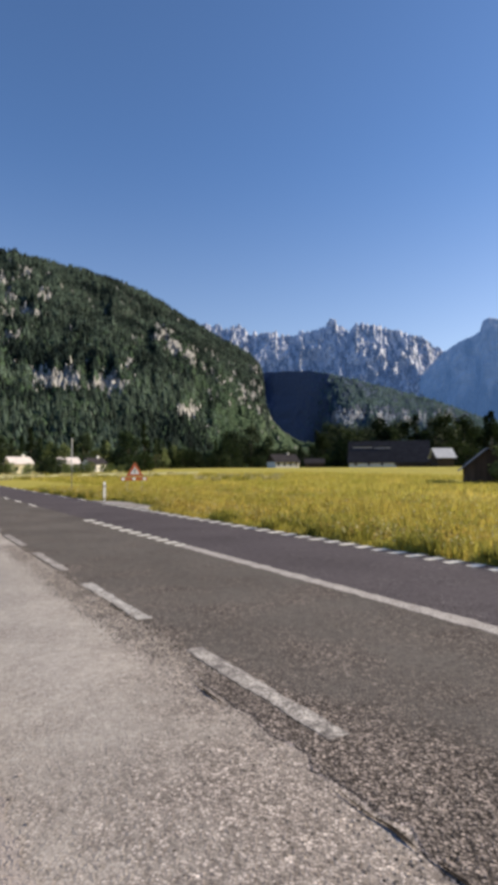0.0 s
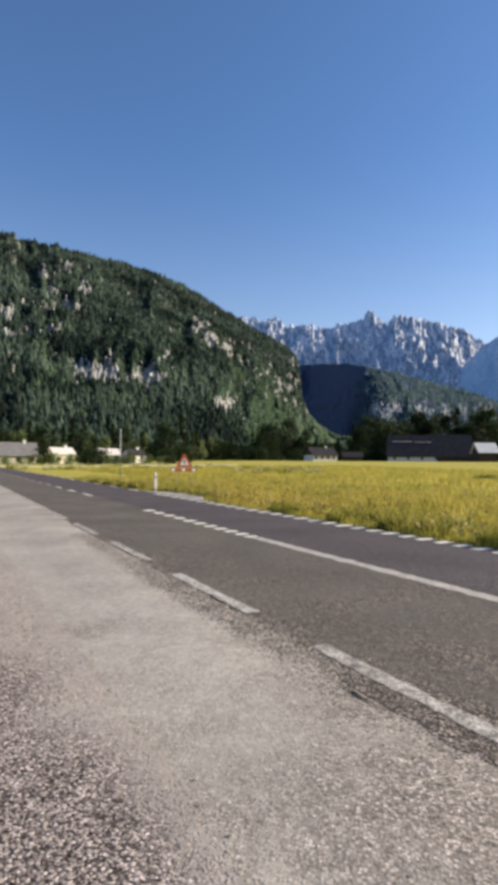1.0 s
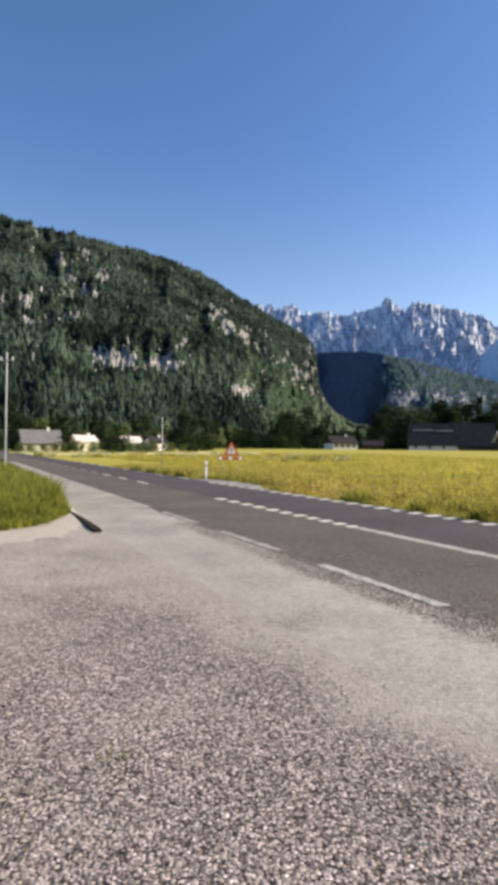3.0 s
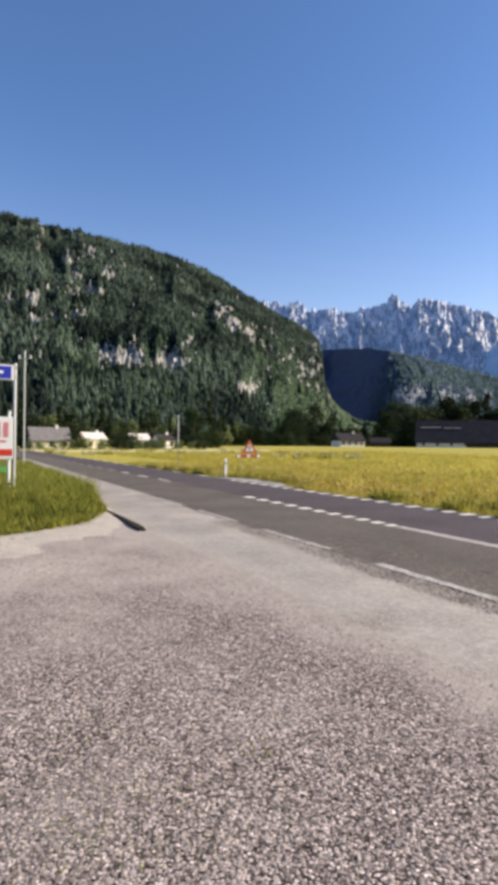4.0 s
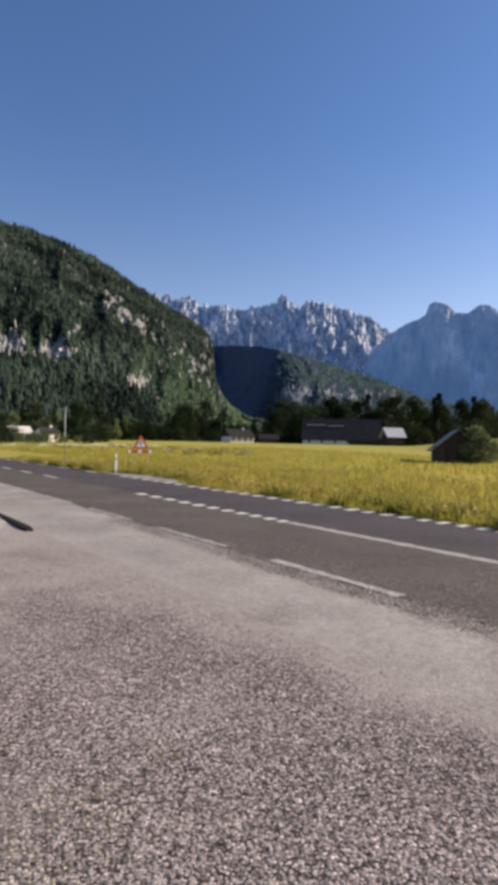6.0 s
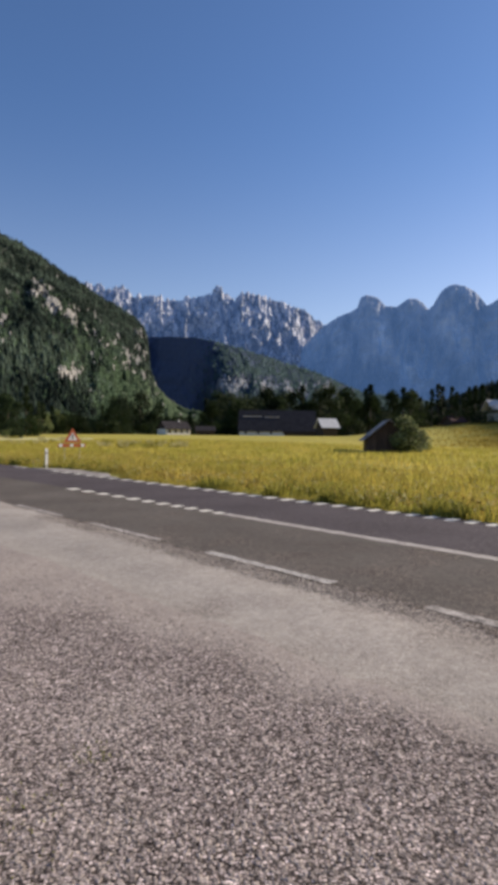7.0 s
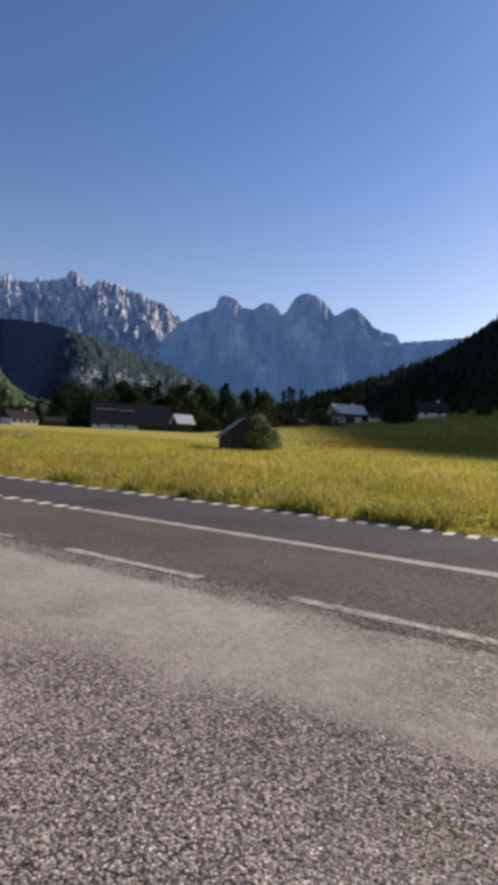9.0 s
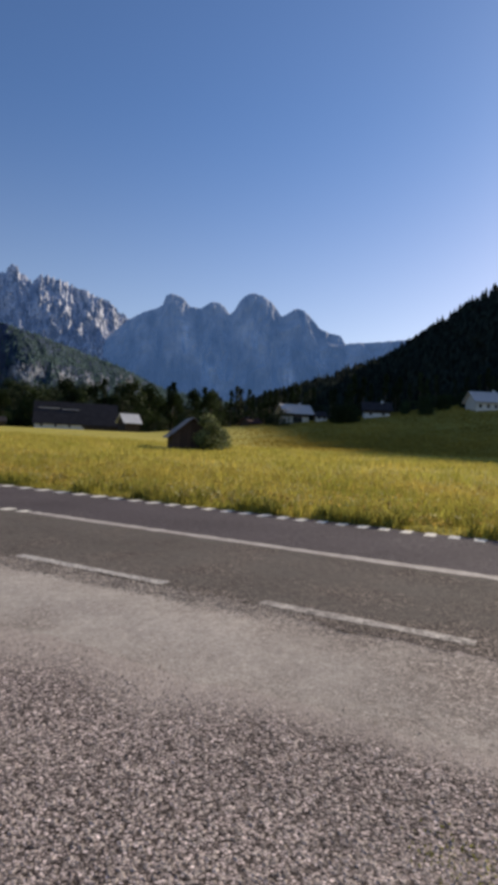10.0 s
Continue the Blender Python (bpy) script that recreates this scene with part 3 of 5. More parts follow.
def left_bare(AZ, S, EL):
    """Pale cliffs that break through the forest in a few bands."""
    m = np.zeros_like(AZ)
    for a0, e0, da, de, s in ((-27.2, 8.3, 2.4, 1.2, 1.0), (-25.8, 7.8, 0.5, 0.5, 1.0), (-23.1, 8.5, 0.5, 0.5, 1.0), (-23.6, 7.7, 0.4, 0.4, 0.95), (-20.5, 10.2, 0.5, 0.6, 0.95),
                              (-20.9, 8.2, 0.6, 0.6, 0.9), (-22.6, 8.1, 2.2, 1.2, 1.0), (-16.0, 12.0, 0.8, 0.8, 0.95), (-17.3, 13.2, 0.9, 0.8, 0.8), (-14.5, 11.2, 1.1, 0.8, 0.6),
                              (-14.8, 5.7, 1.2, 0.9, 1.15), (-12.7, 4.3, 0.3, 0.9, 0.85), (-33.3, 11.8, 0.5, 0.4, 0.95), (-35.1, 11.4, 0.8, 0.4, 0.8), (-31.0, 12.2, 0.8, 0.4, 0.8),
                              (-28.4, 16.2, 0.6, 0.7, 0.9), (-32.0, 17.1, 0.7, 0.5, 0.8), (-30.1, 17.9, 0.7, 0.6, 0.75), (-31.3, 15.7, 0.6, 0.4, 0.85), (-35.4, 13.2, 0.6, 0.7, 0.85),
                              (-37.4, 13.0, 0.8, 0.5, 0.8), (-34.3, 7.6, 1.2, 0.6, 0.65), (-12.6, 9.9, 0.9, 0.9, 0.5), (-10.6, 8.4, 0.9, 1.6, 0.52), (-7.7, 8.0, 0.5, 1.8, 0.34), (-9.2, 7.6, 0.7, 1.6, 0.32), (-11.8, 6.9, 1.2, 1.0, 0.42), (-30.5, 14.6, 2.5, 0.8, 0.5)):
        d = ((AZ - a0) / da) ** 2 + ((EL - e0) / de) ** 2
        m = np.maximum(m, s * np.exp(-d * 0.8))
    n = fbm(AZ * 1.9, EL * 1.5, 71) + 0.5 * vnoise(AZ * 7, EL * 5, 72)
    n = n + 0.7 * vnoise(AZ * 9, EL * 8, 73) + 0.9 * vnoise(AZ * 4.3, EL * 3.1, 74)
    return smooth(0.17, 0.50, m * 0.9 + 0.36 * n)


LEFT_RIDGE = [(-80, 17), (-60, 19), (-50, 20.3), (-38.3, 20.3), (-34.4, 20.05), (-30.8, 19.6), (-27.1, 19.1), (-23.2, 18.35), (-19.2, 17.2), (-16.3, 15.75), (-13.5, 14.15),
              (-11.3, 12.85), (-10.1, 12.3), (-8.7, 11.4), (-7.85, 10.9), (-7.3, 10.2), (-7.0, 9.5), (-6.9, 8.2), (-6.84, 7.0), (-6.70, 6.1), (-6.1, 5.0), (-5.2, 4.0), (-4.2, 3.25), (-3.3, 2.7), (-0.79, 2.3), (0.5, 0.3)]
left_hill, LEFT_V, LEFT_M = mountain("wooded_mountain", "steep forested mountainside with pale cliffs in the sun", M_HILL, LEFT_RIDGE,
                                     [(-80, 1500), (-30, 1400), (-8, 1700), (-6.6, 1600), (-5.5, 1250), (0.5, 1000)], [(-80, 330), (-38, 330), (-15, 380), (-6, 640), (0.5, 820)], 170, 800, 0, 55, 0.30, 0.12, 1.1, 11, left_bare)


def mid_bare(AZ, S, EL):
    n = fbm(AZ * 1.3, EL * 0.9, 81) + 0.7 * vnoise(AZ * 6, EL * 2, 82)
    patch = 0.95 * np.exp(-((AZ - 0.9) / 1.9) ** 2 - ((EL - 5.2) / 1.0) ** 2) + 0.65 * np.exp(-((AZ - 7) / 5) ** 2 - ((EL - 4.9) / 1.3) ** 2)
    return smooth(0.30, 0.8, patch * 0.85 + 0.42 * n) * 0.75 * smooth(-2.6, -1.0, AZ - 2.0 * S)


MID_RIDGE = [(-13, 9.0), (-10, 9.4), (-8, 9.6), (-6, 9.7), (-4.9, 9.8), (-2.3, 9.75), (-0.2, 9.4), (1.0, 9.0), (3.1, 8.5), (6, 7.6), (8.8, 6.65), (11.7, 5.6), (14.5, 4.3), (17, 3.9), (19.7, 3.5), (23, 3.4), (28, 3.2), (34, 2.5)]
mid_hill, MID_V, MID_M = mountain("wooded_foothill", "dark wooded foothill, shaded flank coloured blue for haze", M_FOOT, MID_RIDGE,
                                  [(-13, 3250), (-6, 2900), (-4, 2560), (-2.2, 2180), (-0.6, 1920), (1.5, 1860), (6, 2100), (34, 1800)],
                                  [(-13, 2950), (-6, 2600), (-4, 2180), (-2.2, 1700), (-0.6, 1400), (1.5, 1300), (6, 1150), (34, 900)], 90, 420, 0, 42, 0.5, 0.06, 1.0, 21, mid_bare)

# Past azimuth 46 the ridge is unseen, raised to cast shade on the slope.
RIGHT_RIDGE = [(18, 1.8), (22, 3.3), (24.7, 4.3), (28, 5.4), (31.4, 6.45), (33.5, 7.3), (35.7, 8.15), (37.75, 9.5), (39.8, 10.8), (41.8, 12.0), (43.7, 13.2), (45.7, 14.3), (48, 15.9), (55, 19.3), (60, 21.4), (65, 22.8), (76, 25), (88, 26), (100, 25), (115, 17), (130, 9), (140, 3)]
right_hill, RIGHT_V, RIGHT_M = mountain("wooded_hillside", "wooded hillside in deep shade against the light", M_HILL, RIGHT_RIDGE,
                                        [(18, 900), (30, 720), (45, 640), (76, 600), (140, 620)], [(18, 560), (30, 370), (45, 300), (76, 240), (140, 240)], 50, 260, 1.0, 22, 0.35, 0.1, 1.0, 31)


def rock_bare(AZ, S, EL):
    return smooth(-0.15, 0.45, 0.9 * fbm(AZ * 3.1, EL * 1.6, 91) + 0.45 * vnoise(AZ * 9, EL * 5, 92) + 0.7 * (S - 0.35))


def tower_bare(AZ, S, EL):
    streak = vnoise(AZ * 3.2, EL * 0.5, 96)
    pale = np.exp(-((AZ - 18.4) / 0.9) ** 2 - ((EL - 6.6) / 1.4) ** 2) + 0.8 * np.exp(-((AZ - 26.6) / 0.5) ** 2 - ((EL - 6.4) / 1.0) ** 2) + 0.7 * np.exp(-((AZ - 16.2) / 0.8) ** 2 - ((EL - 9.5) / 1.3) ** 2) + 0.5 * np.exp(-((AZ - 22.5) / 1.2) ** 2 - ((EL - 10) / 1.5) ** 2)
    return np.clip(0.35 * smooth(-0.5, 0.6, fbm(AZ * 1.1, EL * 0.35, 95) + 0.6 * (S - 0.5)) + pale * (0.8 + 0.7 * streak), 0, 1)


RANGE_RIDGE = [(-20, 12.5), (-16, 13.6), (-12.8, 14.3), (-11.5, 14.3), (-10.5, 13.8), (-9.5, 14.4), (-8.4, 13.5), (-7.4, 13.4), (-6.4, 13.8), (-5.3, 13.4), (-4.2, 13.1), (-3.1, 13.7),
               (-2, 13.4), (-0.9, 14.0), (-0.1, 14.8), (0.7, 14.1), (1.6, 13.5), (2.4, 14.1), (3.2, 14.0), (4.6, 13.9), (6, 13.5), (7.2, 13.0), (8.6, 12.5), (9.5, 11.8), (10.3, 11.2), (12, 10.2), (15, 8)]
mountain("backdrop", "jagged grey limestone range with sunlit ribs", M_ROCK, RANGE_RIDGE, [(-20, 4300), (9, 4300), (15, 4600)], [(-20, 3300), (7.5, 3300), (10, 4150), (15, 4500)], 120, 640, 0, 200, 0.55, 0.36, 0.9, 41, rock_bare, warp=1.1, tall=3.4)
TOWER_RIDGE = [(8, 8.5), (10.5, 10.9), (12.0, 11.78), (13.25, 12.21), (13.79, 12.52), (14.11, 13.5), (14.65, 13.7), (15.2, 13.6), (15.76, 13.38), (16.53, 12.65), (17.64, 12.49), (18.28, 12.97), (18.78, 13.2), (19.44, 13.15), (19.93, 12.85), (20.51, 12.1), (20.94, 12.47), (21.38, 13.24), (21.79, 13.8), (22.32, 14.16), (22.86, 14.24), (23.78, 13.98), (24.45, 13.58), (24.98, 13.1), (25.67, 12.15), (26.2, 12.39), (26.72, 12.71), (27.24, 12.99), (27.71, 12.85), (28.52, 12.23), (29.63, 11.03), (30.52, 10.69), (31.64, 10.45), (32.1, 9.65), (34, 9.8), (36.4, 9.95), (39, 10.2), (44, 9.5), (50, 8)]
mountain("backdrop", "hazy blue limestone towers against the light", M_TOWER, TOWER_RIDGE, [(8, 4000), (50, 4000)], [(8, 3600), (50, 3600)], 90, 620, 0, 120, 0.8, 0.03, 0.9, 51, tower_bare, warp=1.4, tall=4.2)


# ---- forests on the slopes ----
def conifers(name, label, V, M, count, height, seed, sides=5, tiers=2, az_range=None, rise=1.0, leafy=0.45, material=None, only=None):
    """Many small spruces standing on a slope, as one mass."""
    g = rnd(seed)
    rows, cols, _ = V.shape
    if az_range:
        az = np.degrees(np.arctan2(V[0, :, 0], V[0, :, 1]))
        ok = np.where((az > az_range[0]) & (az < az_range[1]))[0]
        c0, c1 = ok[0], ok[-1]
    else:
        c0, c1 = 0, cols - 1
    i = g.uniform(0, rows - 1.001, count) * rise
    j = g.uniform(c0, c1 - 0.001, count)
    i0, j0 = i.astype(int), j.astype(int)
    fi, fj = (i - i0)[:, None], (j - j0)[:, None]
    P = (V[i0, j0] * (1 - fi) + V[i0 + 1, j0] * fi) * (1 - fj) + (V[i0, j0 + 1] * (1 - fi) + V[i0 + 1, j0 + 1] * fi) * fj
    keep = M[i0, j0] < g.uniform(0.03, 0.62, count)
    if only:
        keep &= only(np.degrees(np.arctan2(P[:, 0], P[:, 1])), i / rows, g.normal(0, 1, count))
    P = P[keep]
    n = len(P)
    h = height * g.uniform(0.55, 1.25, n) * (1 + 0.3 * fbm(P[:, 0] / 90, P[:, 1] / 90, seed))
    h = h * (1 - 0.45 * M[i0, j0][keep])
    broad = g.uniform(0, 1, n) < leafy
    h = np.where(broad, h * 0.75, h)
    w = h * np.where(broad, g.uniform(0.32, 0.5, n), g.uniform(0.15, 0.24, n))
    turn = g.uniform(0, 6.28, n)
    verts, faces = [], []
    for k in range(tiers):
        z0, z1 = (0.0, 1.0) if tiers == 1 else ((-0.05, 0.66), (0.38, 1.0))[k]
        wk = 1.0 if k == 0 else np.where(broad, 0.85, 0.62)
        ring = []
        for q in range(sides):
            ang = turn + 6.2832 * q / sides + 0.5 * k
            rad = w * wk * (1 + 0.3 * g.uniform(-1, 1, n))
            ring.append(np.stack([P[:, 0] + rad * np.cos(ang), P[:, 1] + rad * np.sin(ang), P[:, 2] + h * (z0 + 0.05 * g.uniform(-1, 1, n))], 1))
        tip = np.stack([P[:, 0], P[:, 1], P[:, 2] + h * z1], 1)
        block = np.stack(ring + [tip], 1)
        off = sum(len(v) for v in verts)
        verts.append(block.reshape(-1, 3))
        b = off + np.arange(n)[:, None] * (sides + 1)
        for q in range(sides):
            faces.append(np.concatenate([b + q, b + (q + 1) % sides, b + sides], 1))
    me = raw_mesh(name, np.vstack(verts), np.vstack(faces), material or M_NEEDLE)
    return tagged(new(name, me), label, "forest", kind="stuff")


def crags(name, label, V, M, count, size, seed, least=0.4, material=M_CRAG):
    """Broken limestone teeth standing out of the bare patches of a slope, as one mass."""
    g = rnd(seed)
    rows, cols, _ = V.shape
    i, j = g.uniform(0, rows - 1.001, count), g.uniform(0, cols - 1.001, count)
    i0, j0 = i.astype(int), j.astype(int)
    fi, fj = (i - i0)[:, None], (j - j0)[:, None]
    P = (V[i0, j0] * (1 - fi) + V[i0 + 1, j0] * fi) * (1 - fj) + (V[i0, j0 + 1] * (1 - fi) + V[i0 + 1, j0 + 1] * fi) * fj
    P = P[M[i0, j0] > least + 0.3 * g.uniform(0, 1, count)]
    n = len(P)
    h, w = size * g.uniform(0.5, 1.6, n), size * g.uniform(0.25, 0.6, n)
    turn = g.uniform(0, 6.28, n)
    pts = []
    for q in range(5):
        ang, rad = turn + 1.2566 * q, w * g.uniform(0.7, 1.3, n)
        pts.append(np.stack([P[:, 0] + rad * np.cos(ang), P[:, 1] + rad * np.sin(ang), P[:, 2] - 0.35 * size], 1))
    for q in range(3):
        ang, rad = turn + 2.0944 * q + 0.6, 0.45 * w * g.uniform(0.5, 1.3, n)
        pts.append(np.stack([P[:, 0] + rad * np.cos(ang), P[:, 1] + rad * np.sin(ang), P[:, 2] + h * g.uniform(0.7, 1.1, n)], 1))
    b = np.arange(n)[:, None] * 8
    tri = ((0, 1, 5), (1, 2, 6), (1, 6, 5), (2, 3, 6), (3, 7, 6), (3, 4, 7), (4, 0, 5), (4, 5, 7), (5, 6, 7))
    F = np.concatenate([np.concatenate([b + k for k in f], 1) for f in tri])
    return tagged(new(name, raw_mesh(name, np.stack(pts, 1).reshape(-1, 3), F, material)), label, "cliff", kind="stuff")


crags("cliff", "broken pale limestone crags in the forest", LEFT_V, LEFT_M, 26000, 4.6, 111, 0.74)
crags("cliff", "pale limestone crags low on the foothill, tinted for haze", MID_V, MID_M, 9000, 8.0, 112, 0.40, M_FARCRAG)
conifers("forest", "dense spruce forest on the sunlit mountainside", LEFT_V, LEFT_M, 66000, 11.0, 101, az_range=(-62, 0.4), leafy=0.22,
         only=lambda az, s, jit: (az < -6.4) & ((az < -12.5 + 1.5 * jit) | (s > 0.42 + 0.10 * jit)))
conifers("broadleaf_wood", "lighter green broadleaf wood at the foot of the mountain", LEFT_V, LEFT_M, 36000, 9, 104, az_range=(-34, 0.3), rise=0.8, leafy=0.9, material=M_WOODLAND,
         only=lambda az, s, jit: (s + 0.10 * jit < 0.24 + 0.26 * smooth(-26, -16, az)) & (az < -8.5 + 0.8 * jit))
conifers("broadleaf_wood", "wood on the low spur, its green lightened for sunlight", LEFT_V, LEFT_M, 12000, 7, 105, az_range=(-10.5, 0.3), rise=0.9, leafy=0.95, material=M_SLOPEWOOD,
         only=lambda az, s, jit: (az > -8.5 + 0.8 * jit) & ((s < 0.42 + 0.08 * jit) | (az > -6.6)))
conifers("forest", "dense dark forest on the foothill, tinted for haze", MID_V, MID_M, 15000, 11, 102, sides=4, tiers=1, material=M_FARNEEDLE, az_range=(-4, 34),
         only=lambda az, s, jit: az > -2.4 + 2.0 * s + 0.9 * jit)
conifers("forest", "dense spruce forest in deep shade, its colour darkened too", RIGHT_V, RIGHT_M, 20000, 10, 103, az_range=(18, 100), material=M_SPRUCE)


# ---- grass ----
def blades(name, label, X, Y, Z, h, w, lean, material, seed, category="grass"):
    g = rnd(seed)
    n = len(X)
    ang = g.uniform(0, 6.28, n)
    dx, dy = np.cos(ang) * w / 2, np.sin(ang) * w / 2
    la = g.uniform(0, 6.28, n)
    lx, ly = np.cos(la) * lean * h, np.sin(la) * lean * h
    V = np.empty((n, 5, 3))
    V[:, 0] = np.stack([X - dx, Y - dy, Z], 1)
    V[:, 1] = np.stack([X + dx, Y + dy, Z], 1)
    V[:, 2] = np.stack([X + dx * 0.8 + lx * 0.35, Y + dy * 0.8 + ly * 0.35, Z + h * 0.6], 1)
    V[:, 3] = np.stack([X - dx * 0.8 + lx * 0.35, Y - dy * 0.8 + ly * 0.35, Z + h * 0.6], 1)
    V[:, 4] = np.stack([X + lx, Y + ly, Z + h], 1)
    b = np.arange(n)[:, None] * 5
    F = np.concatenate([np.concatenate([b + i for i in f], 1) for f in ((0, 1, 2), (0, 2, 3), (3, 2, 4))])
    return tagged(new(name, raw_mesh(name, V.reshape(-1, 3), F, material)), label, category, kind="stuff")


def meadow(count, p0, p1, a0, a1, h, w, seed, label, fall=1.0):
    g = rnd(seed)
    p = p0 + (p1 - p0) * g.uniform(0, 1, count) ** fall
    a = g.uniform(a0, a1, count)
    x, y = plan(p, a)
    keep = ~((np.abs(x - 15.6) < 3.2) & (np.abs(y - 66) < 4.5)) & ~((a > -28.3) & (a < -21.2) & (p < 9.3))
    p, a, x, y = p[keep], a[keep], x[keep], y[keep]
    tall = 0.75 + 0.6 * fbm(x / 2.2, y / 2.2, seed) + 0.35 * vnoise(x / 0.6, y / 0.6, seed)
    hh = h * np.clip(tall, 0.25, 1.6) * g.uniform(0.6, 1.2, len(x)) * (0.45 + 0.55 * smooth(8.4, 10.5, p))
    return blades("grass", label, x, y, land(x, y) - 0.03, hh, w * g.uniform(0.6, 1.4, len(x)), 0.3, M_BLADE, seed + 1)


meadow(70000, 8.58, 20, -50, 6, 0.46, 0.020, 201, "tall yellow-green meadow grass beside the road", 1.5)


def herbs(count, seed):
    """Patches of darker green herbs among the meadow grass, thickest beside the road."""
    g = rnd(seed)
    p, a = 8.6 + 7 * g.uniform(0, 1, count) ** 1.6, g.uniform(-45, 6, count)
    x, y = plan(p, a)
    keep = (fbm(x / 1.6, y / 1.6, seed) + 0.6 * vnoise(x * 1.7, y * 1.7, seed + 1) > 0.25 + 0.05 * (p - 8.6)) & ~((a > -28.3) & (a < -21.2) & (p < 9.3))
    x, y = x[keep], y[keep]
    blades("meadow_herbs", "darker green herbs in patches among the meadow grass", x, y, land(x, y) - 0.03, 0.36 * g.uniform(0.5, 1.3, len(x)), 0.03 * g.uniform(0.6, 1.6, len(x)), 0.45, M_HERB, seed + 2, "herbs")


herbs(60000, 205)


def flower_heads(count, seed, material, label):
    """Seed heads and faded flowers at the tips of the meadow grass beside the road."""
    g = rnd(seed)
    p, a = 8.7 + 16 * g.uniform(0, 1, count) ** 1.5, g.uniform(-45, 6, count)
    x, y = plan(p, a)
    keep = (fbm(x / 1.1, y / 1.1, seed) + 0.8 * vnoise(x * 2.3, y * 2.3, seed + 1) > -0.1) & ~((a > -28.3) & (a < -21.2) & (p < 9.3))
    x, y = x[keep], y[keep]
    n = len(x)
    z = land(x, y) + (0.10 + 0.26 * g.uniform(0, 1, n)) * np.clip(0.9 + 0.5 * fbm(x / 2.2, y / 2.2, 201), 0.4, 1.5)
    blades("flower_heads", label, x, y, z, 0.055 * g.uniform(0.6, 1.5, n), 0.050 * g.uniform(0.5, 1.5, n), 0.5, material, seed + 2, "flowers")


flower_heads(26000, 211, M_SEED, "golden seed heads at the tips of the meadow grass")
flower_heads(9000, 214, M_PALEWEED, "pale faded flowers among the meadow grass")
meadow(110000, 18, 80, -110, 18, 0.45, 0.040, 202, "tall sunlit meadow grass", 1.3)


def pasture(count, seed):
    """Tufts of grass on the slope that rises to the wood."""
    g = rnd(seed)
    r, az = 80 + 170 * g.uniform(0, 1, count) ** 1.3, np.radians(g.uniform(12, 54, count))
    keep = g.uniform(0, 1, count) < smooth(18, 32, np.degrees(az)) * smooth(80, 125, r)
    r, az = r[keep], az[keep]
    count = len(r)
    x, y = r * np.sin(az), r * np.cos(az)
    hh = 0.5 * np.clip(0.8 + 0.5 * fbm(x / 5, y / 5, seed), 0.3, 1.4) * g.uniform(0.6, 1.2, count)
    blades("grass", "slope grass below the wood, toned darker for its shade", x, y, land(x, y) - 0.04, hh, 0.17 * g.uniform(0.6, 1.5, count), 0.35, M_PASTURE, seed + 1)


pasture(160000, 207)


# ---- the verge with its sandy margin ----
VERGE = [(1.10, -46), (0.96, -26.8), (0.55, -19), (0.26, -15.9), (-0.5, -13.95), (-1.6, -13.1), (-2.4, -12.6), (-6, -10.8), (-12, -9), (-20, -8)]


def verge_edge(p):
    """The way along at which the grass begins, for each place across."""
    q = VERGE[::-1]
    return np.interp(p, [c[0] for c in q], [c[1] for c in q])


def verge_height(p, a):
    d = verge_edge(p) - a
    side = smooth(1.15, -0.4, p + 0.02 * (a + 16))
    return 0.22 * smooth(0.0, 2.2, d) * smooth(0.0, 1.0, side) + 0.014


def build_verge():
    P, A = np.meshgrid(np.linspace(-20, 1.1, 200), np.linspace(-60, -7.5, 420), indexing="ij")
    x, y = plan(P, A)
    d = verge_edge(P) - A
    z = np.where(d > -2.6, verge_height(P, A) * smooth(-0.2, 0.3, d) + 0.020 * smooth(-2.5, -0.9, d), -0.08) + 0.012 * fbm(x * 2, y * 2, 6) + 0.008 * vnoise(x * 6, y * 6, 7) + 0.010 * vnoise(x * 13, y * 13, 9)
    me = raw_mesh("verge_bank", np.stack([x, y, z - 0.01], -1).reshape(-1, 3), grid_faces(200, 420), M_BANK, soft=True)
    attribute(me, "bare", smooth(0.25, -0.15, d + 0.15 * fbm(x * 2, y * 2, 8)).ravel())
    tagged(new("verge_bank", me), "low bank with a dry sandy margin beside the forecourt", "verge", kind="structure")
    g = rnd(301)
    n = 80000
    p = g.uniform(-9, 1.05, n)
    a = verge_edge(p) - 0.02 - 26 * g.uniform(0, 1, n) ** 2.6
    x, y = plan(p, a)
    d = verge_edge(p) - a
    keep = d > 0.25 * g.uniform(0, 1, n) + 0.12 * fbm(x * 2, y * 2, 8)
    p, a, x, y, d = p[keep], a[keep], x[keep], y[keep], d[keep]
    h = (0.20 + 0.28 * smooth(0.0, 1.6, d)) * g.uniform(0.4, 1.3, len(x)) * (0.8 + 0.7 * fbm(x * 1.6, y * 1.6, 12))
    blades("grass", "unmown green grass on the roadside bank", x, y, verge_height(p, a) - 0.03, h, 0.018 * g.uniform(0.6, 1.6, len(x)), 0.4, M_VERGE, 302)


build_verge()


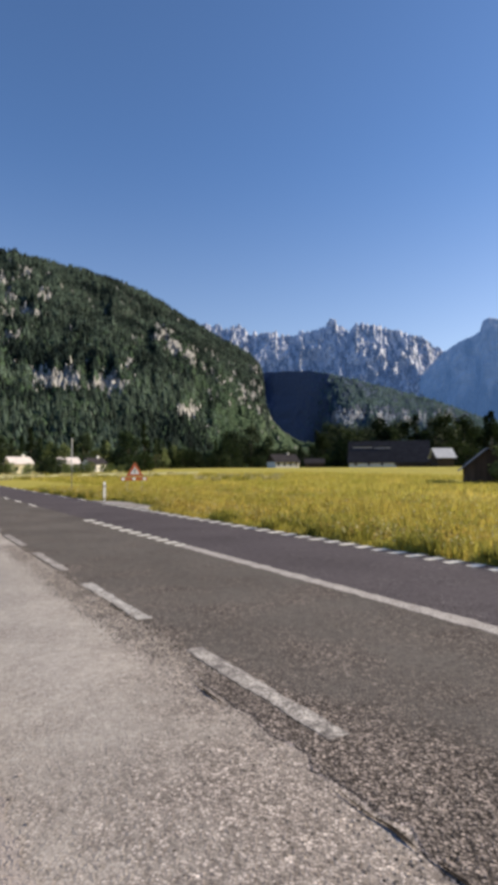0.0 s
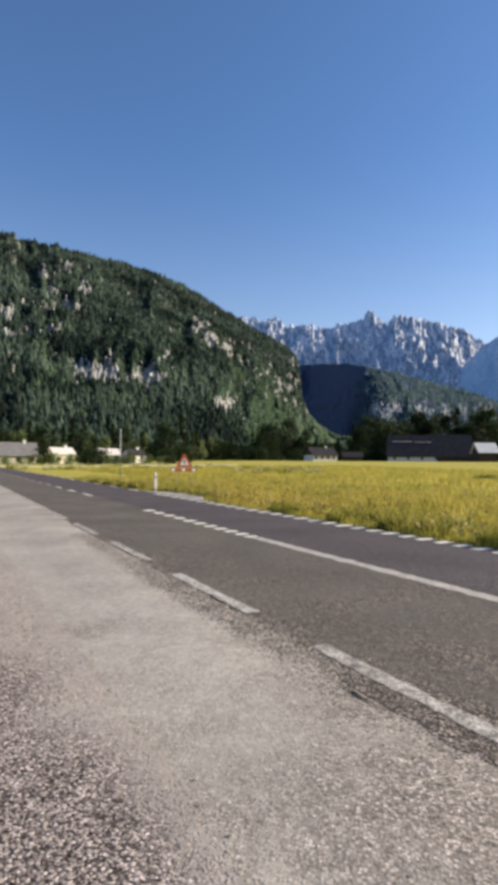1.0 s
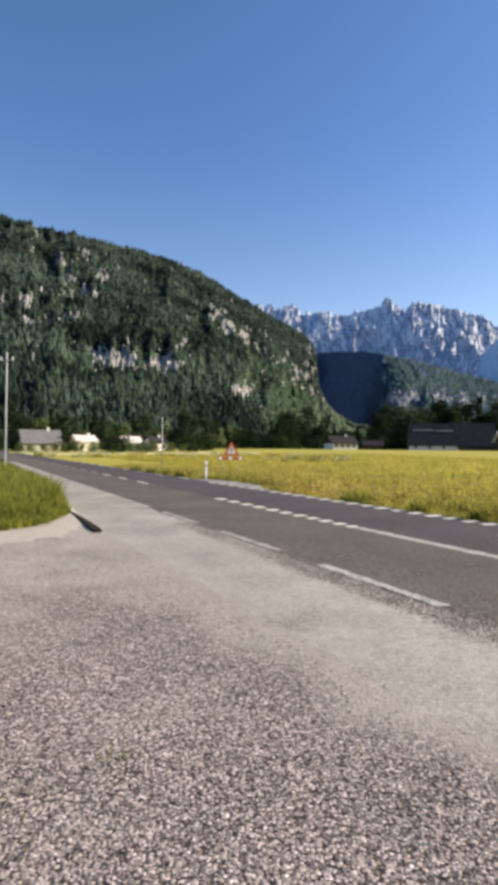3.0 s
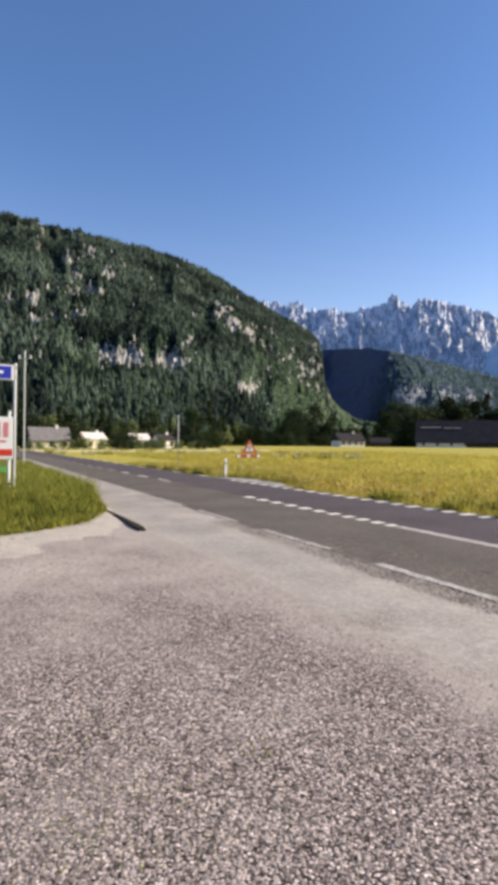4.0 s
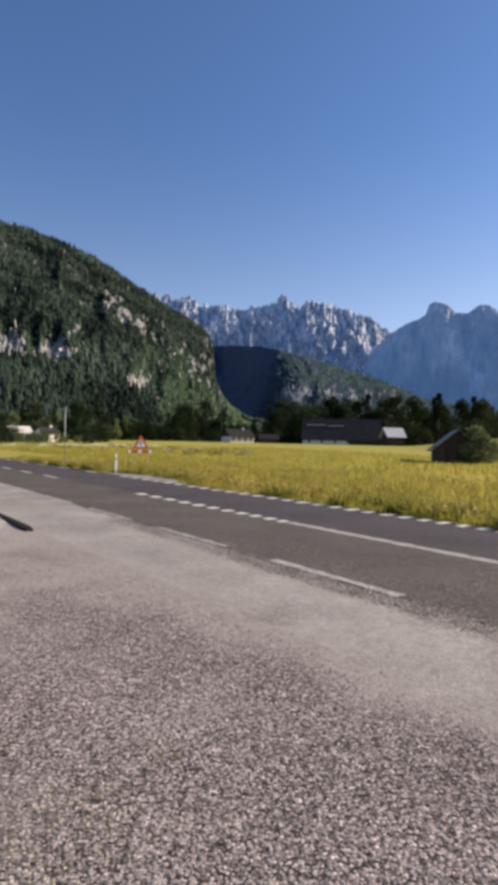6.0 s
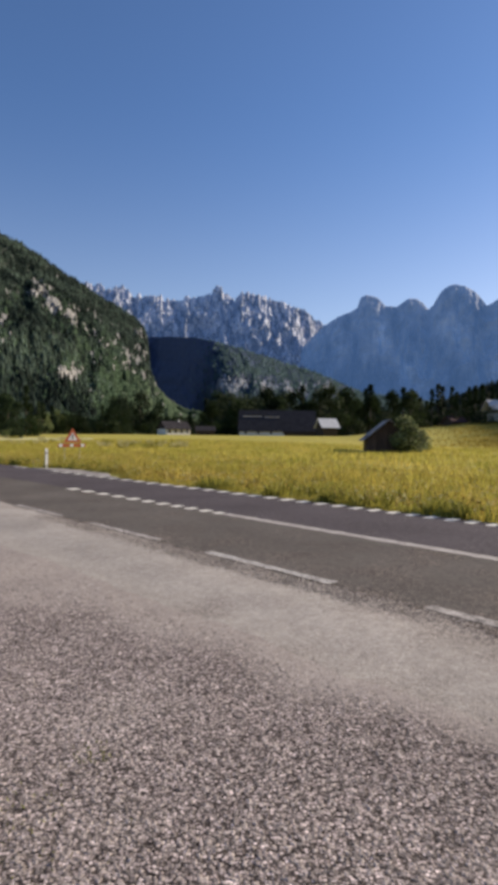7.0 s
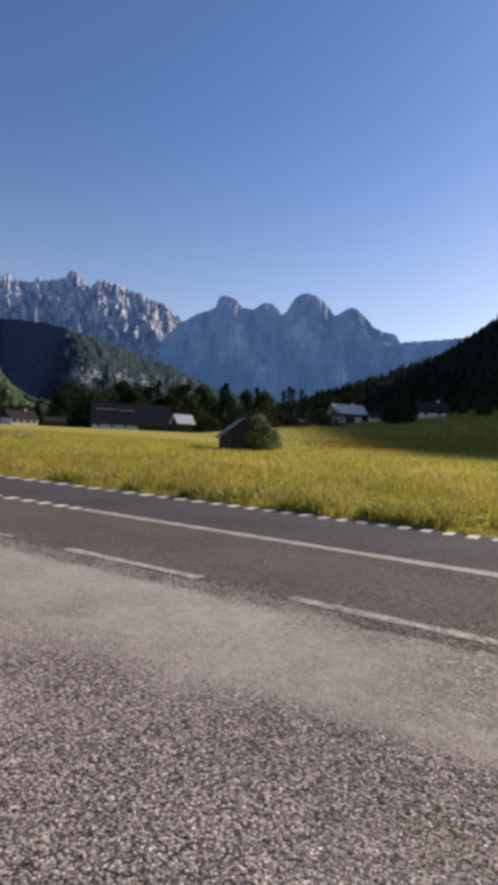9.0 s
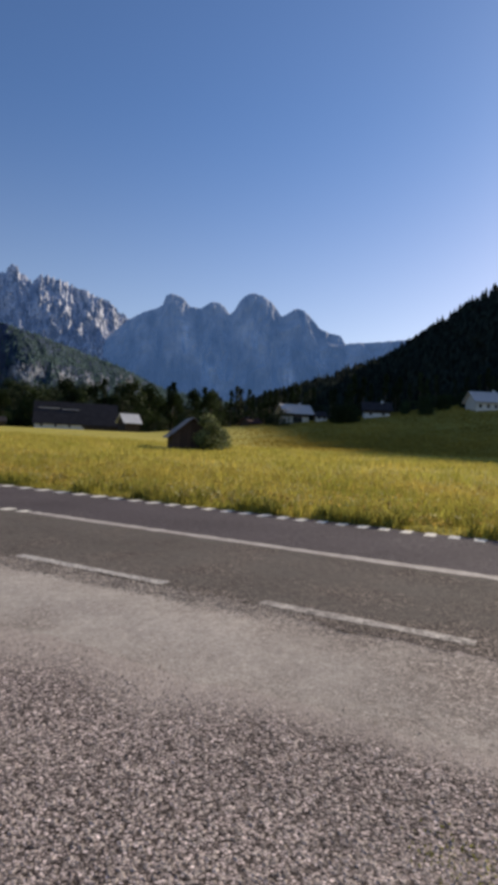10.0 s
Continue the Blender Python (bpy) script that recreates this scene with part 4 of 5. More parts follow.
# ---- loose chips on the forecourt ----
def chips(count, seed, material, label, edge=False):
    g = rnd(seed)
    r = 1.6 + 7.5 * g.uniform(0, 1, count) ** 1.25
    az = np.radians(g.uniform(-52, 62, count))
    cx = np.where(g.uniform(0, 1, count) < 0.3, g.uniform(-3.6, 0, count), -3.4)
    x, y = cx + r * np.sin(az), -0.3 + r * np.cos(az)
    if edge:
        along = -13 + 16.5 * g.uniform(0, 1, count) ** 0.8
        x, y = plan(2.00 + 0.17 * smooth(-5, -2.5, along) + (0.11 + 0.15 * smooth(-5, -2, along)) * g.normal(0, 1, count), along)
        r = 3.0 + 3.0 * g.uniform(0, 1, count)
    p, a = road_coords(x, y)
    keep = (p < chip_edge(a) + 0.10 * np.log(1 / g.uniform(0.02, 1, count)) - 0.25) & (a > -11.5) | edge
    x, y, p, a, r = x[keep], y[keep], p[keep], a[keep], r[keep]
    n = len(x)
    s = 0.0068 * g.uniform(0.5, 1.8, n) * (1 + 0.06 * r)
    octa = np.array([(1, 0, 0), (0, 1, 0), (-1, 0, 0), (0, -1, 0), (0, 0, 0.8), (0.55, 0.55, 0.45)])
    jit = 1 + 0.35 * g.uniform(-1, 1, (n, 6, 3))
    turn = g.uniform(0, 6.28, n)
    o = octa[None] * jit
    X = o[..., 0] * np.cos(turn)[:, None] - o[..., 1] * np.sin(turn)[:, None]
    Y = o[..., 0] * np.sin(turn)[:, None] + o[..., 1] * np.cos(turn)[:, None]
    z0 = paved_height(p, a) + (0.008 + 0.013 * smooth(-3.8, -5.2, a) if edge else 0.010 * fbm(x * 1.3, y * 1.3, 9))
    V = np.stack([x[:, None] + X * s[:, None], y[:, None] + Y * s[:, None], z0[:, None] + o[..., 2] * s[:, None] * 0.5], -1)
    b = np.arange(n)[:, None] * 6
    F = np.concatenate([np.concatenate([b + i for i in f], 1) for f in ((0, 5, 4), (5, 1, 4), (0, 1, 5), (1, 2, 4), (2, 3, 4), (3, 0, 4))])
    tagged(new("stone_chips", raw_mesh("stone_chips", V.reshape(-1, 3), F, material)), label, "gravel", kind="stuff")


chips(60000, 401, M_STONE, "loose pinkish-grey stone chips on the forecourt")
chips(14000, 403, M_CRUMB, "dark crumbs of broken asphalt along the road edge", True)
chips(34000, 402, M_GRIT, "crumbled asphalt and grit along the road edge", True)


# ---- cracks, seams and weeds in the paving ----
def crack(p, a0, a1, width, name, label, material, seed, wander=0.02, lift=0.0185):
    """A dirt-filled crack that wanders along the paving."""
    n = int((a1 - a0) / 0.04) + 2
    al = np.linspace(a0, a1, n)
    mid = p + wander * fbm(al * 3, al * 0 + seed, seed) + 0.4 * wander * vnoise(al * 15, al * 0, seed)
    w = width * np.clip(0.7 + 0.8 * vnoise(al * 6, al * 0 + 3, seed + 1), 0.05, 2) * np.sin(np.linspace(0.05, 3.09, n)) ** 0.4
    P = np.stack([mid - w / 2, mid + w / 2], 1)
    A = np.stack([al, al], 1)
    x, y = plan(P, A)
    z = paved_height(P, A) + lift
    tagged(new(name, raw_mesh(name, np.stack([x, y, z], -1).reshape(-1, 3), grid_faces(n, 2), material)), label, "crack", "cracks in the paving", "structure")


crack(1.93, -4.20, -3.45, 0.022, "crack", "dark crack along the ragged road edge", M_DARKSTONE, 3)
crack(1.91, -2.25, -1.30, 0.024, "crack", "dark crack along the ragged road edge", M_DARKSTONE, 5)
crack(2.165, -9.40, -5.60, 0.030, "crack", "dark gap between the road edge and the packed gravel", M_DARKSTONE, 9, 0.012, 0.022)
crack(2.17, -13.0, -9.60, 0.026, "crack", "dark gap between the road edge and the packed gravel", M_DARKSTONE, 11, 0.012, 0.022)
crack(1.90, -5.40, -4.60, 0.012, "crack", "dark crack along the ragged road edge", M_DARKSTONE, 7)


def tuft(p, a, spread, count, seed, label):
    g = rnd(seed)
    pp, aa = p + spread * g.normal(0, 1, count), a + spread * g.normal(0, 1, count)
    x, y = plan(pp, aa)
    ob = blades("weeds", label, x, y, paved_height(pp, aa) + 0.002, 0.017 * g.uniform(0.4, 1.3, count), 0.005 * g.uniform(0.6, 1.6, count), 0.9, M_VERGE, seed, "weeds")
    return ob


tuft(-0.45, -2.5, 0.10, 170, 801, "small olive weeds creeping through the forecourt chips")
tuft(-2.25, -4.25, 0.24, 420, 804, "small olive weeds creeping through the forecourt chips")
tuft(-2.15, -5.1, 0.14, 120, 805, "small olive weeds creeping through the forecourt chips")
tuft(-1.38, -4.5, 0.07, 60, 806, "small olive weeds creeping through the forecourt chips")
tuft(-3.0, -3.0, 0.12, 60, 803, "small olive weeds creeping through the forecourt chips")
tuft(1.76, -5.4, 0.07, 50, 802, "dry weeds in the broken road edge")


# ---- trees ----
def make_tree(name, label, height, width, seed, leaf=0.85, count=1300, material=M_LEAF, conifer=False, trunk_part=0.25):
    g = random.Random(seed)
    root = empty(name, pose(0, 0, 0), label, "tree", "trees by the houses")
    bm = bmesh.new()
    tube(bm, (0, 0, -0.3), (0, 0, height * 0.55), 0.022 * height, 0.012 * height, 8)
    tube(bm, (0, 0, height * 0.55), (0, 0, height * 0.92), 0.012 * height, 0.003 * height, 6)
    for k in range(7):
        z = height * (trunk_part + 0.08 * k)
        an = g.uniform(0, 6.28)
        ln = width * 0.35 * (1.1 - 0.1 * k)
        tube(bm, (0, 0, z), (ln * math.cos(an), ln * math.sin(an), z + ln * (0.1 if conifer else 0.7)), 0.007 * height, 0.002 * height, 5)
    part("trunk", bm, M_BARK, root)
    V, F = [], []
    clumps = []
    for k in range(26):
        t = g.random()
        z = height * (trunk_part + (1 - trunk_part) * t)
        env = (1.05 - t) * 0.9 if conifer else math.sin(math.pi * min(1, 0.18 + 0.8 * t)) ** 0.7
        an, rr = g.uniform(0, 6.28), width * 0.5 * env * g.uniform(0.35, 1.0)
        clumps.append((rr * math.cos(an), rr * math.sin(an), z, width * (0.16 + 0.12 * g.random()) * (0.6 if conifer else 1)))
    for k in range(count):
        cx, cy, cz, cr = clumps[k % 26]
        d = Vector((g.gauss(0, 1), g.gauss(0, 1), g.gauss(0, 0.8))).normalized() * cr * g.uniform(0.5, 1.05)
        c = Vector((cx, cy, cz)) + d
        u = Vector((g.gauss(0, 1), g.gauss(0, 1), g.gauss(0, 1))).normalized()
        w = u.orthogonal().normalized()
        s = leaf * g.uniform(0.5, 1.2)
        i = len(V)
        V += [c - u * s * 0.5, c + w * s * 0.32, c + u * s * 0.5, c - w * s * 0.32]
        F.append((i, i + 1, i + 2, i + 3))
    child("crown", raw_mesh("crown", V, F, material), root)
    return root


def at_azimuth(az, dist, sink=0.0, turn=0.0):
    x, y = dist * math.sin(radians(az)), dist * math.cos(radians(az))
    return pose(x, y, float(land(np.array(x), np.array(y))) - sink, 0, 0, turn)


def plant():
    kinds = [make_tree("broadleaf_tree", "rounded dark green broadleaf tree by the farmhouses", 11, 9, 1, trunk_part=0.14),
             make_tree("broadleaf_tree", "tall dark green broadleaf tree by the farmhouses", 14, 9, 2, count=1500, trunk_part=0.14),
             make_tree("spruce_tree", "slender dark spruce by the farmhouses", 15, 5.5, 3, leaf=0.8, count=1300, conifer=True, trunk_part=0.1),
             make_tree("broadleaf_tree", "low bushy green tree at the meadow edge", 6, 6.5, 4, leaf=0.7, count=1000, trunk_part=0.05),
             make_tree("broadleaf_tree", "light green broadleaf tree at the forest edge", 10, 8, 6, count=1400, material=M_LIGHTLEAF, trunk_part=0.08),
             make_tree("shrub", "pale green shrub before the houses at the forest edge", 6, 7, 7, leaf=0.6, count=900, material=M_LIGHTLEAF, trunk_part=0.04)]
    g = random.Random(5)
    spots = [(a, g.uniform(268, 330), None) for a in np.arange(-17, 24, 0.42)]
    spots += [(a, g.uniform(335, 380), None) for a in np.arange(-18, 25, 0.5)]
    spots += [(a, g.uniform(235, 262), 3) for a in (-12, -10.6, -9.4, -8.2, -7, -0.9, 0.2, 13.4, 15, 16.2, 18.4, 22)]
    spots += [(a, g.uniform(212, 222), 2) for a in (20.0, 20.7, 21.3)]
    spots += [(a, g.uniform(230, 260), None) for a in np.arange(-40, -17, 0.55)]
    spots += [(a, g.uniform(150, 185), 3) for a in (-37.6, -36.2, -32.3, -31.4, -28.0, -27.2, -26.5, -20.9, -20.0, -19)]
    spots += [(a, g.uniform(178, 200), 3) for a in (24.4, 25.4, 30.4, 31.6, 32.8, 37.6, 39.2, 41, 42.6)]
    spots += [(a, g.uniform(205, 240), None) for a in np.arange(22, 48, 0.5)]
    spots += [(a, g.uniform(150, 162), 4) for a in (-36.4, -35.1, -32.4, -30.9, -28.6, -27.6, -26.3, -25.0, -24.6, -22.2, -21.4, -20.4, -34.0, -33.2, -29.6, -29.2, -26.0, -25.6, -23.7, -22.9, -31.6, -24.2)]
    first = set()
    for az, d, kind in spots:
        low = kind == 4
        kind = 5 if low else kind
        k = kind if kind is not None else g.choice((4, 4, 2, 2, 1, 0) if az < -15 else (2, 2, 2, 3) if az > 21.5 else (0, 0, 1, 1, 2, 3))
        s = g.uniform(0.8, 1.2) * (0.40 if low else 0.8 if kind == 3 or az > 19.9 else 0.95 if az < -15 else 1.05 if -11.5 < az < -6.3 else 1.35 if az > -1.8 else 0.8)
        m = at_azimuth(az + g.uniform(-0.25, 0.25), d, 0.1, g.uniform(0, 360))
        if k in first:
            ob = copy_thing(kinds[k], m)
        else:
            first.add(k)
            ob = kinds[k]
            ob.matrix_world = m
        ob.scale = (s, s, s * g.uniform(0.9, 1.1))


plant()


def weed_clump(m, s, seed):
    """A low clump of pale flowering weeds in the meadow."""
    g = rnd(seed)
    n = 90
    r, an = s * np.sqrt(g.uniform(0, 1, n)), g.uniform(0, 6.28, n)
    ob = blades("weed_clump", "pale flowering weeds standing in the meadow", r * np.cos(an), r * np.sin(an), np.full(n, -0.02), 0.75 * g.uniform(0.5, 1.2, n), 0.09 * g.uniform(0.6, 1.5, n), 0.5,
                M_PALEWEED if seed % 3 else M_HERB, seed, "weeds")
    ob["group"], ob["kind"] = "weed clumps in the meadow", "thing"
    ob.matrix_world = m


for k in range(17):
    weed_clump(at_azimuth(-13.5 + 0.52 * k + 0.3 * math.sin(5 * k), 74 + 26 * (0.5 + 0.5 * math.sin(3.7 * k))), 0.5 + 0.4 * abs(math.sin(2.1 * k)), 700 + k)


for k in range(26):
    weed_clump(at_azimuth(-37 + 0.85 * k + 0.5 * math.sin(4.3 * k), 96 + 44 * (0.5 + 0.5 * math.sin(2.9 * k))), 0.7 + 0.6 * abs(math.sin(1.7 * k)), 730 + k)


# ---- houses ----
def window(parent, x, y, z, w, h):
    """A window standing in a wall that faces -y."""
    win = new("window")
    win.parent = parent
    win.matrix_basis = pose(x, y, z)
    bm = bmesh.new()
    for b in ((-w / 2, w / 2, -0.05, 0.03, 0, 0.09), (-w / 2, w / 2, -0.05, 0.03, h - 0.09, h), (-w / 2, -w / 2 + 0.09, -0.05, 0.03, 0.09, h - 0.09),
              (w / 2 - 0.09, w / 2, -0.05, 0.03, 0.09, h - 0.09), (-0.04, 0.04, -0.05, 0.03, 0.09, h - 0.09)):
        box(bm, *b)
    part("frame", bm, M_WOOD, win)
    part("pane", slab(-w / 2 + 0.05, w / 2 - 0.05, -0.02, 0.01, 0.05, h - 0.05), M_GLASS, win)


def house(name, m, label, w, d, wall_h, roof_h, wall_mat, roof_mat, over=0.7, upper=None, windows=3, chimney=True, balcony=False, timber=False, group="houses in the valley"):
    """A gabled house on its own base; its front faces -y. The ridge runs along x."""
    root = empty(name, m, label, "house", group)
    part("wall", slab(-w / 2, w / 2, 0, d, -0.6, wall_h), wall_mat, root)
    if upper:
        part("upper_wall", slab(-w / 2 - 0.03, w / 2 + 0.03, -0.03, d + 0.03, wall_h * 0.55, wall_h + 0.003), upper, root)
    bm = bmesh.new()
    prof = [(0, wall_h), (d, wall_h), (d / 2, wall_h + roof_h)]
    v0 = [bm.verts.new((-w / 2 + 0.01, y, z)) for y, z in prof]
    v1 = [bm.verts.new((w / 2 - 0.01, y, z)) for y, z in prof]
    bm.faces.new(v0)
    bm.faces.new(v1[::-1])
    for i in range(3):
        bm.faces.new((v0[i], v0[(i + 1) % 3], v1[(i + 1) % 3], v1[i]))
    part("gable", bm, M_WOOD if timber else upper or wall_mat, root)
    for side in (-1, 1):
        bm = bmesh.new()
        half = d / 2
        slope = roof_h / half
        e = half + over
        prof = [(0, wall_h + roof_h + 0.05), (side * e, wall_h - slope * over + 0.05), (side * e, wall_h - slope * over + 0.23), (0, wall_h + roof_h + 0.25)]
        v0 = [bm.verts.new((-w / 2 - over, d / 2 + x, z)) for x, z in prof]
        v1 = [bm.verts.new((w / 2 + over, d / 2 + x, z)) for x, z in prof]
        bm.faces.new(v0)
        bm.faces.new(v1[::-1])
        for i in range(4):
            bm.faces.new((v0[i], v0[(i + 1) % 4], v1[(i + 1) % 4], v1[i]))
        part("roof", bm, roof_mat, root)
    if chimney:
        part("chimney", slab(w * 0.18, w * 0.18 + 0.7, d * 0.45, d * 0.45 + 0.6, wall_h + roof_h * 0.6, wall_h + roof_h + 0.9), M_PLASTER, root)
    for k in range(windows):
        window(root, -w / 2 + w * (k + 0.5) / windows, 0, 0.9, 1.0, 1.2)
    if balcony:
        bal = part("balcony", slab(-w / 2, w / 2, -1.2, 0, 2.5, 2.65), M_WOOD, root, "dark timber balcony")
        part("railing", slab(-w / 2, w / 2, -1.22, -1.14, 2.65, 3.55), M_WOOD, bal)
    return root


def skylight(root, x, y, z, length):
    part("skylight", slab(x, x + length, y, y + 0.7, z, z + 0.62), M_PALEROOF, root, "pale skylight strip")


house("farmhouse", at_azimuth(-4.6, 236, 0.1, 30), "low white farmhouse under a wide dark roof behind the meadow", 10.8, 9, 2.5, 3.0, M_PLASTER, M_ROOF, over=0.5, windows=4, timber=True)
house("barn", at_azimuth(-1.9, 240, 0.1, 5), "low dark timber outbuilding beside the farmhouse", 7.6, 6, 2.0, 1.7, M_WOOD, M_ROOF, over=0.5, windows=0, chimney=False)
barn = house("barn", at_azimuth(5.3, 240, 0.2, -5), "long barn with a huge dark roof and a white base wall", 32, 18, 2.5, 8.6, M_PLASTER, M_ROOF, over=0.7, timber=True, windows=6, chimney=False)
skylight(barn, -14.6, 5.9, 8.05, 8.0)
skylight(barn, -5.6, 5.6, 7.76, 6.5)
part("cladding", slab(3.0, 16.02, -0.06, -0.005, 0.0, 2.45), M_WOOD, barn, "dark timber cladding")
house("hay_hut", at_azimuth(10.55, 234, 0.2, 14), "dark timber hut with a bright pale sheet-metal roof", 6.6, 6.5, 4.3, 3.0, M_WOOD, M_TIN, over=0.9, windows=0, chimney=False)
house("hay_hut", at_azimuth(22.7, 212, 0.3, 20), "low timber hut with a dull red roof", 6.5, 5, 1.2, 1.7, M_WOOD, M_REDROOF, over=0.6, windows=0, chimney=False)
chalet = house("chalet", at_azimuth(26.9, 204, 0.0, -6), "white chalet with dark timber upper floor and broad pale roof", 8.6, 7, 4.3, 2.3, M_PLASTER, M_PALEROOF, over=1.7, upper=M_WOOD, windows=0, balcony=True)
# The shade inside the opening is a flat black slab on the wall.
part("doorway", slab(-1.9, 1.7, -0.08, -0.005, 0.0, 2.2), M_BLACK, chalet, "black slab for the dark of an open doorway")
house("cottage", at_azimuth(29.3, 203, 0.0, -20), "small white outbuilding beside the chalet, in shade", 3.6, 4, 2.0, 1.5, M_PLASTER, M_ROOF, over=0.6, windows=2, chimney=False)
house("chalet", at_azimuth(34.7, 198, 0.2, -30), "low white house with dark timber above, shaded by the wood", 8.5, 8, 3.0, 2.4, M_PLASTER, M_ROOF, over=1.0, upper=M_WOOD, windows=2)
house("chalet", at_azimuth(45.2, 190, 0.2, -20), "white house with a pale roof at the foot of the wood", 10, 8, 3.2, 2.8, M_PLASTER, M_PALEROOF, over=1.0, windows=4)
house("farmhouse", at_azimuth(-34.2, 166, 0.1, 46), "house with a grey roof and yellowish wall at the forest edge", 10.0, 7, 2.7, 3.2, M_YELLOW, M_SHINGLE, over=0.5, windows=3)
house("cottage", at_azimuth(-30.1, 172, 0.1, 58), "small yellowish-white house at the forest edge", 6.4, 5, 2.9, 1.7, M_YELLOW, M_PALEROOF, over=0.4, windows=2)
house("cottage", at_azimuth(-25.8, 186, 0.1, 48), "small pale-roofed white house at the forest edge", 6.2, 5, 2.8, 1.7, M_PLASTER, M_PALEROOF, over=0.4, windows=2, chimney=False)
house("cottage", at_azimuth(-23.2, 184, 0.1, 58), "small bright white house with a dark roof at the forest edge", 5.8, 5, 2.6, 1.6, M_PLASTER, M_ROOF, over=0.4, windows=2)


# ---- the hay shed with its bush ----
def plank(name, parent, x0, x1, y0, y1, z0, z1):
    return part(name, slab(x0, x1, y0, y1, z0, z1), M_SHEDWOOD, parent)


def hay_shed(m):
    root = empty("hay_shed", m, "dark weathered timber hay shed with a grey shingle roof", "shed")
    w, d, eave, ridge = 4.7, 6.0, 1.7, 3.65
    part("inner_wall", slab(-w / 2 + 0.06, w / 2 - 0.06, 0.06, d - 0.06, -0.3, eave), M_WOOD, root)
    g = random.Random(8)
    n = 20
    for k in range(n):
        x0 = -w / 2 + w * k / n
        top = eave + (ridge - eave) * (1 - abs(x0 + w / n / 2) / (w / 2)) - 0.08
        plank("plank", root, x0 + 0.01, x0 + w / n - 0.01, 0.0, 0.055 + 0.02 * g.random(), -0.3, top)
    for k in range(22):
        y0 = d * k / 22
        plank("plank", root, -w / 2 - 0.012 * g.random(), -w / 2 + 0.055, y0 + 0.07 if k == 0 else y0 + 0.01, y0 + d / 22 - 0.01, -0.3, eave + 0.1)
    bm = bmesh.new()
    v0 = [bm.verts.new((x, 0.09, z)) for x, z in ((-w / 2 + 0.1, eave), (w / 2 - 0.1, eave), (0, ridge - 0.1))]
    v1 = [bm.verts.new((x, d - 0.05, z)) for x, z in ((-w / 2 + 0.1, eave), (w / 2 - 0.1, eave), (0, ridge - 0.1))]
    bm.faces.new(v0)
    bm.faces.new(v1[::-1])
    for i in range(3):
        bm.faces.new((v0[i], v0[(i + 1) % 3], v1[(i + 1) % 3], v1[i]))
    part("gable", bm, M_WOOD, root)
    slope = (ridge - eave) / (w / 2)
    for side in (-1, 1):
        roof = part("roof", slab(0, 0.01, 0, 0.01, ridge - 0.1, ridge - 0.09), M_SHEDROOF, root)
        rows = 9
        for k in range(rows):
            x0, x1 = (w / 2 + 0.55) * k / rows, (w / 2 + 0.55) * (k + 1) / rows + 0.06
            bm = bmesh.new()
            z0, z1 = ridge - slope * x0, ridge - slope * x1
            c = [(x0, z0 - 0.03), (x1, z1 + 0.0), (x1, z1 + 0.06), (x0, z0 + 0.02)]
            a = [bm.verts.new((side * x, -0.45, z)) for x, z in c]
            b = [bm.verts.new((side * x, d + 0.45, z)) for x, z in c]
            bm.faces.new(a)
            bm.faces.new(b[::-1])
            for i in range(4):
                bm.faces.new((a[i], a[(i + 1) % 4], b[(i + 1) % 4], b[i]))
            part("shingle_course", bm, M_SHEDROOF, roof)
    return root


SHED = pose(16.0, 62.6, float(land(np.array(16.0), np.array(62.6))), 0, 0, -10)
hay_shed(SHED)
bush = make_tree("bush", "leafy sunlit bush growing against the hay shed", 3.4, 3.35, 21, leaf=0.32, count=4200, material=M_BUSH, trunk_part=0.05)
bush["category"], bush["group"] = "bush", "bushes"
bush.matrix_world = SHED @ pose(1.55, -1.9, 0)
bush = make_tree("bush", "low dark bush beside the hay shed", 2.2, 2.4, 22, leaf=0.26, count=2000, material=M_BUSH, trunk_part=0.05)
bush["category"], bush["group"] = "bush", "bushes"
bush.matrix_world = SHED @ pose(3.4, 1.2, 0)


# ---- roadside things ----
def delineator(x, y):
    z = float(paved_height(*[np.array(v) for v in road_coords(x, y)]))
    root = empty("delineator_post", pose(x, y, z, 0, 0, 40), "white roadside marker post with a grey band", "marker post")
    bm = bmesh.new()
    prof = [(-0.06, -0.04), (0.06, -0.04), (0.07, 0.0), (0.05, 0.05), (-0.05, 0.05), (-0.07, 0.0)]
    a = [bm.verts.new((q[0], q[1], -0.2)) for q in prof]
    b = [bm.verts.new((q[0] * 0.9, q[1] * 0.9, 0.92 + 0.4 * q[1])) for q in prof]
    bm.faces.new(a[::-1])
    bm.faces.new(b)
    for i in range(6):
        bm.faces.new((a[i], a[(i + 1) % 6], b[(i + 1) % 6], b[i]))
    part("post_body", bm, M_WHITE, root)
    part("band", slab(-0.075, 0.075, -0.052, -0.036, 0.66, 0.78), M_SHINGLE, root, "weathered grey band")
    part("reflector", slab(-0.03, 0.03, -0.062, -0.050, 0.68, 0.76), M_WHITE, root, "pale reflector")


delineator(-11.49, 27.55)


def triangle(bm, half, h, y0, y1, z0):
    a = [bm.verts.new((x, y0, z0 + z)) for x, z in ((-half, 0), (half, 0), (0, h))]
    b = [bm.verts.new((x, y1, z0 + z)) for x, z in ((-half, 0), (half, 0), (0, h))]
    bm.faces.new(a)
    bm.faces.new(b[::-1])
    for i in range(3):
        bm.faces.new((a[i], a[(i + 1) % 3], b[(i + 1) % 3], b[i]))
    return bm


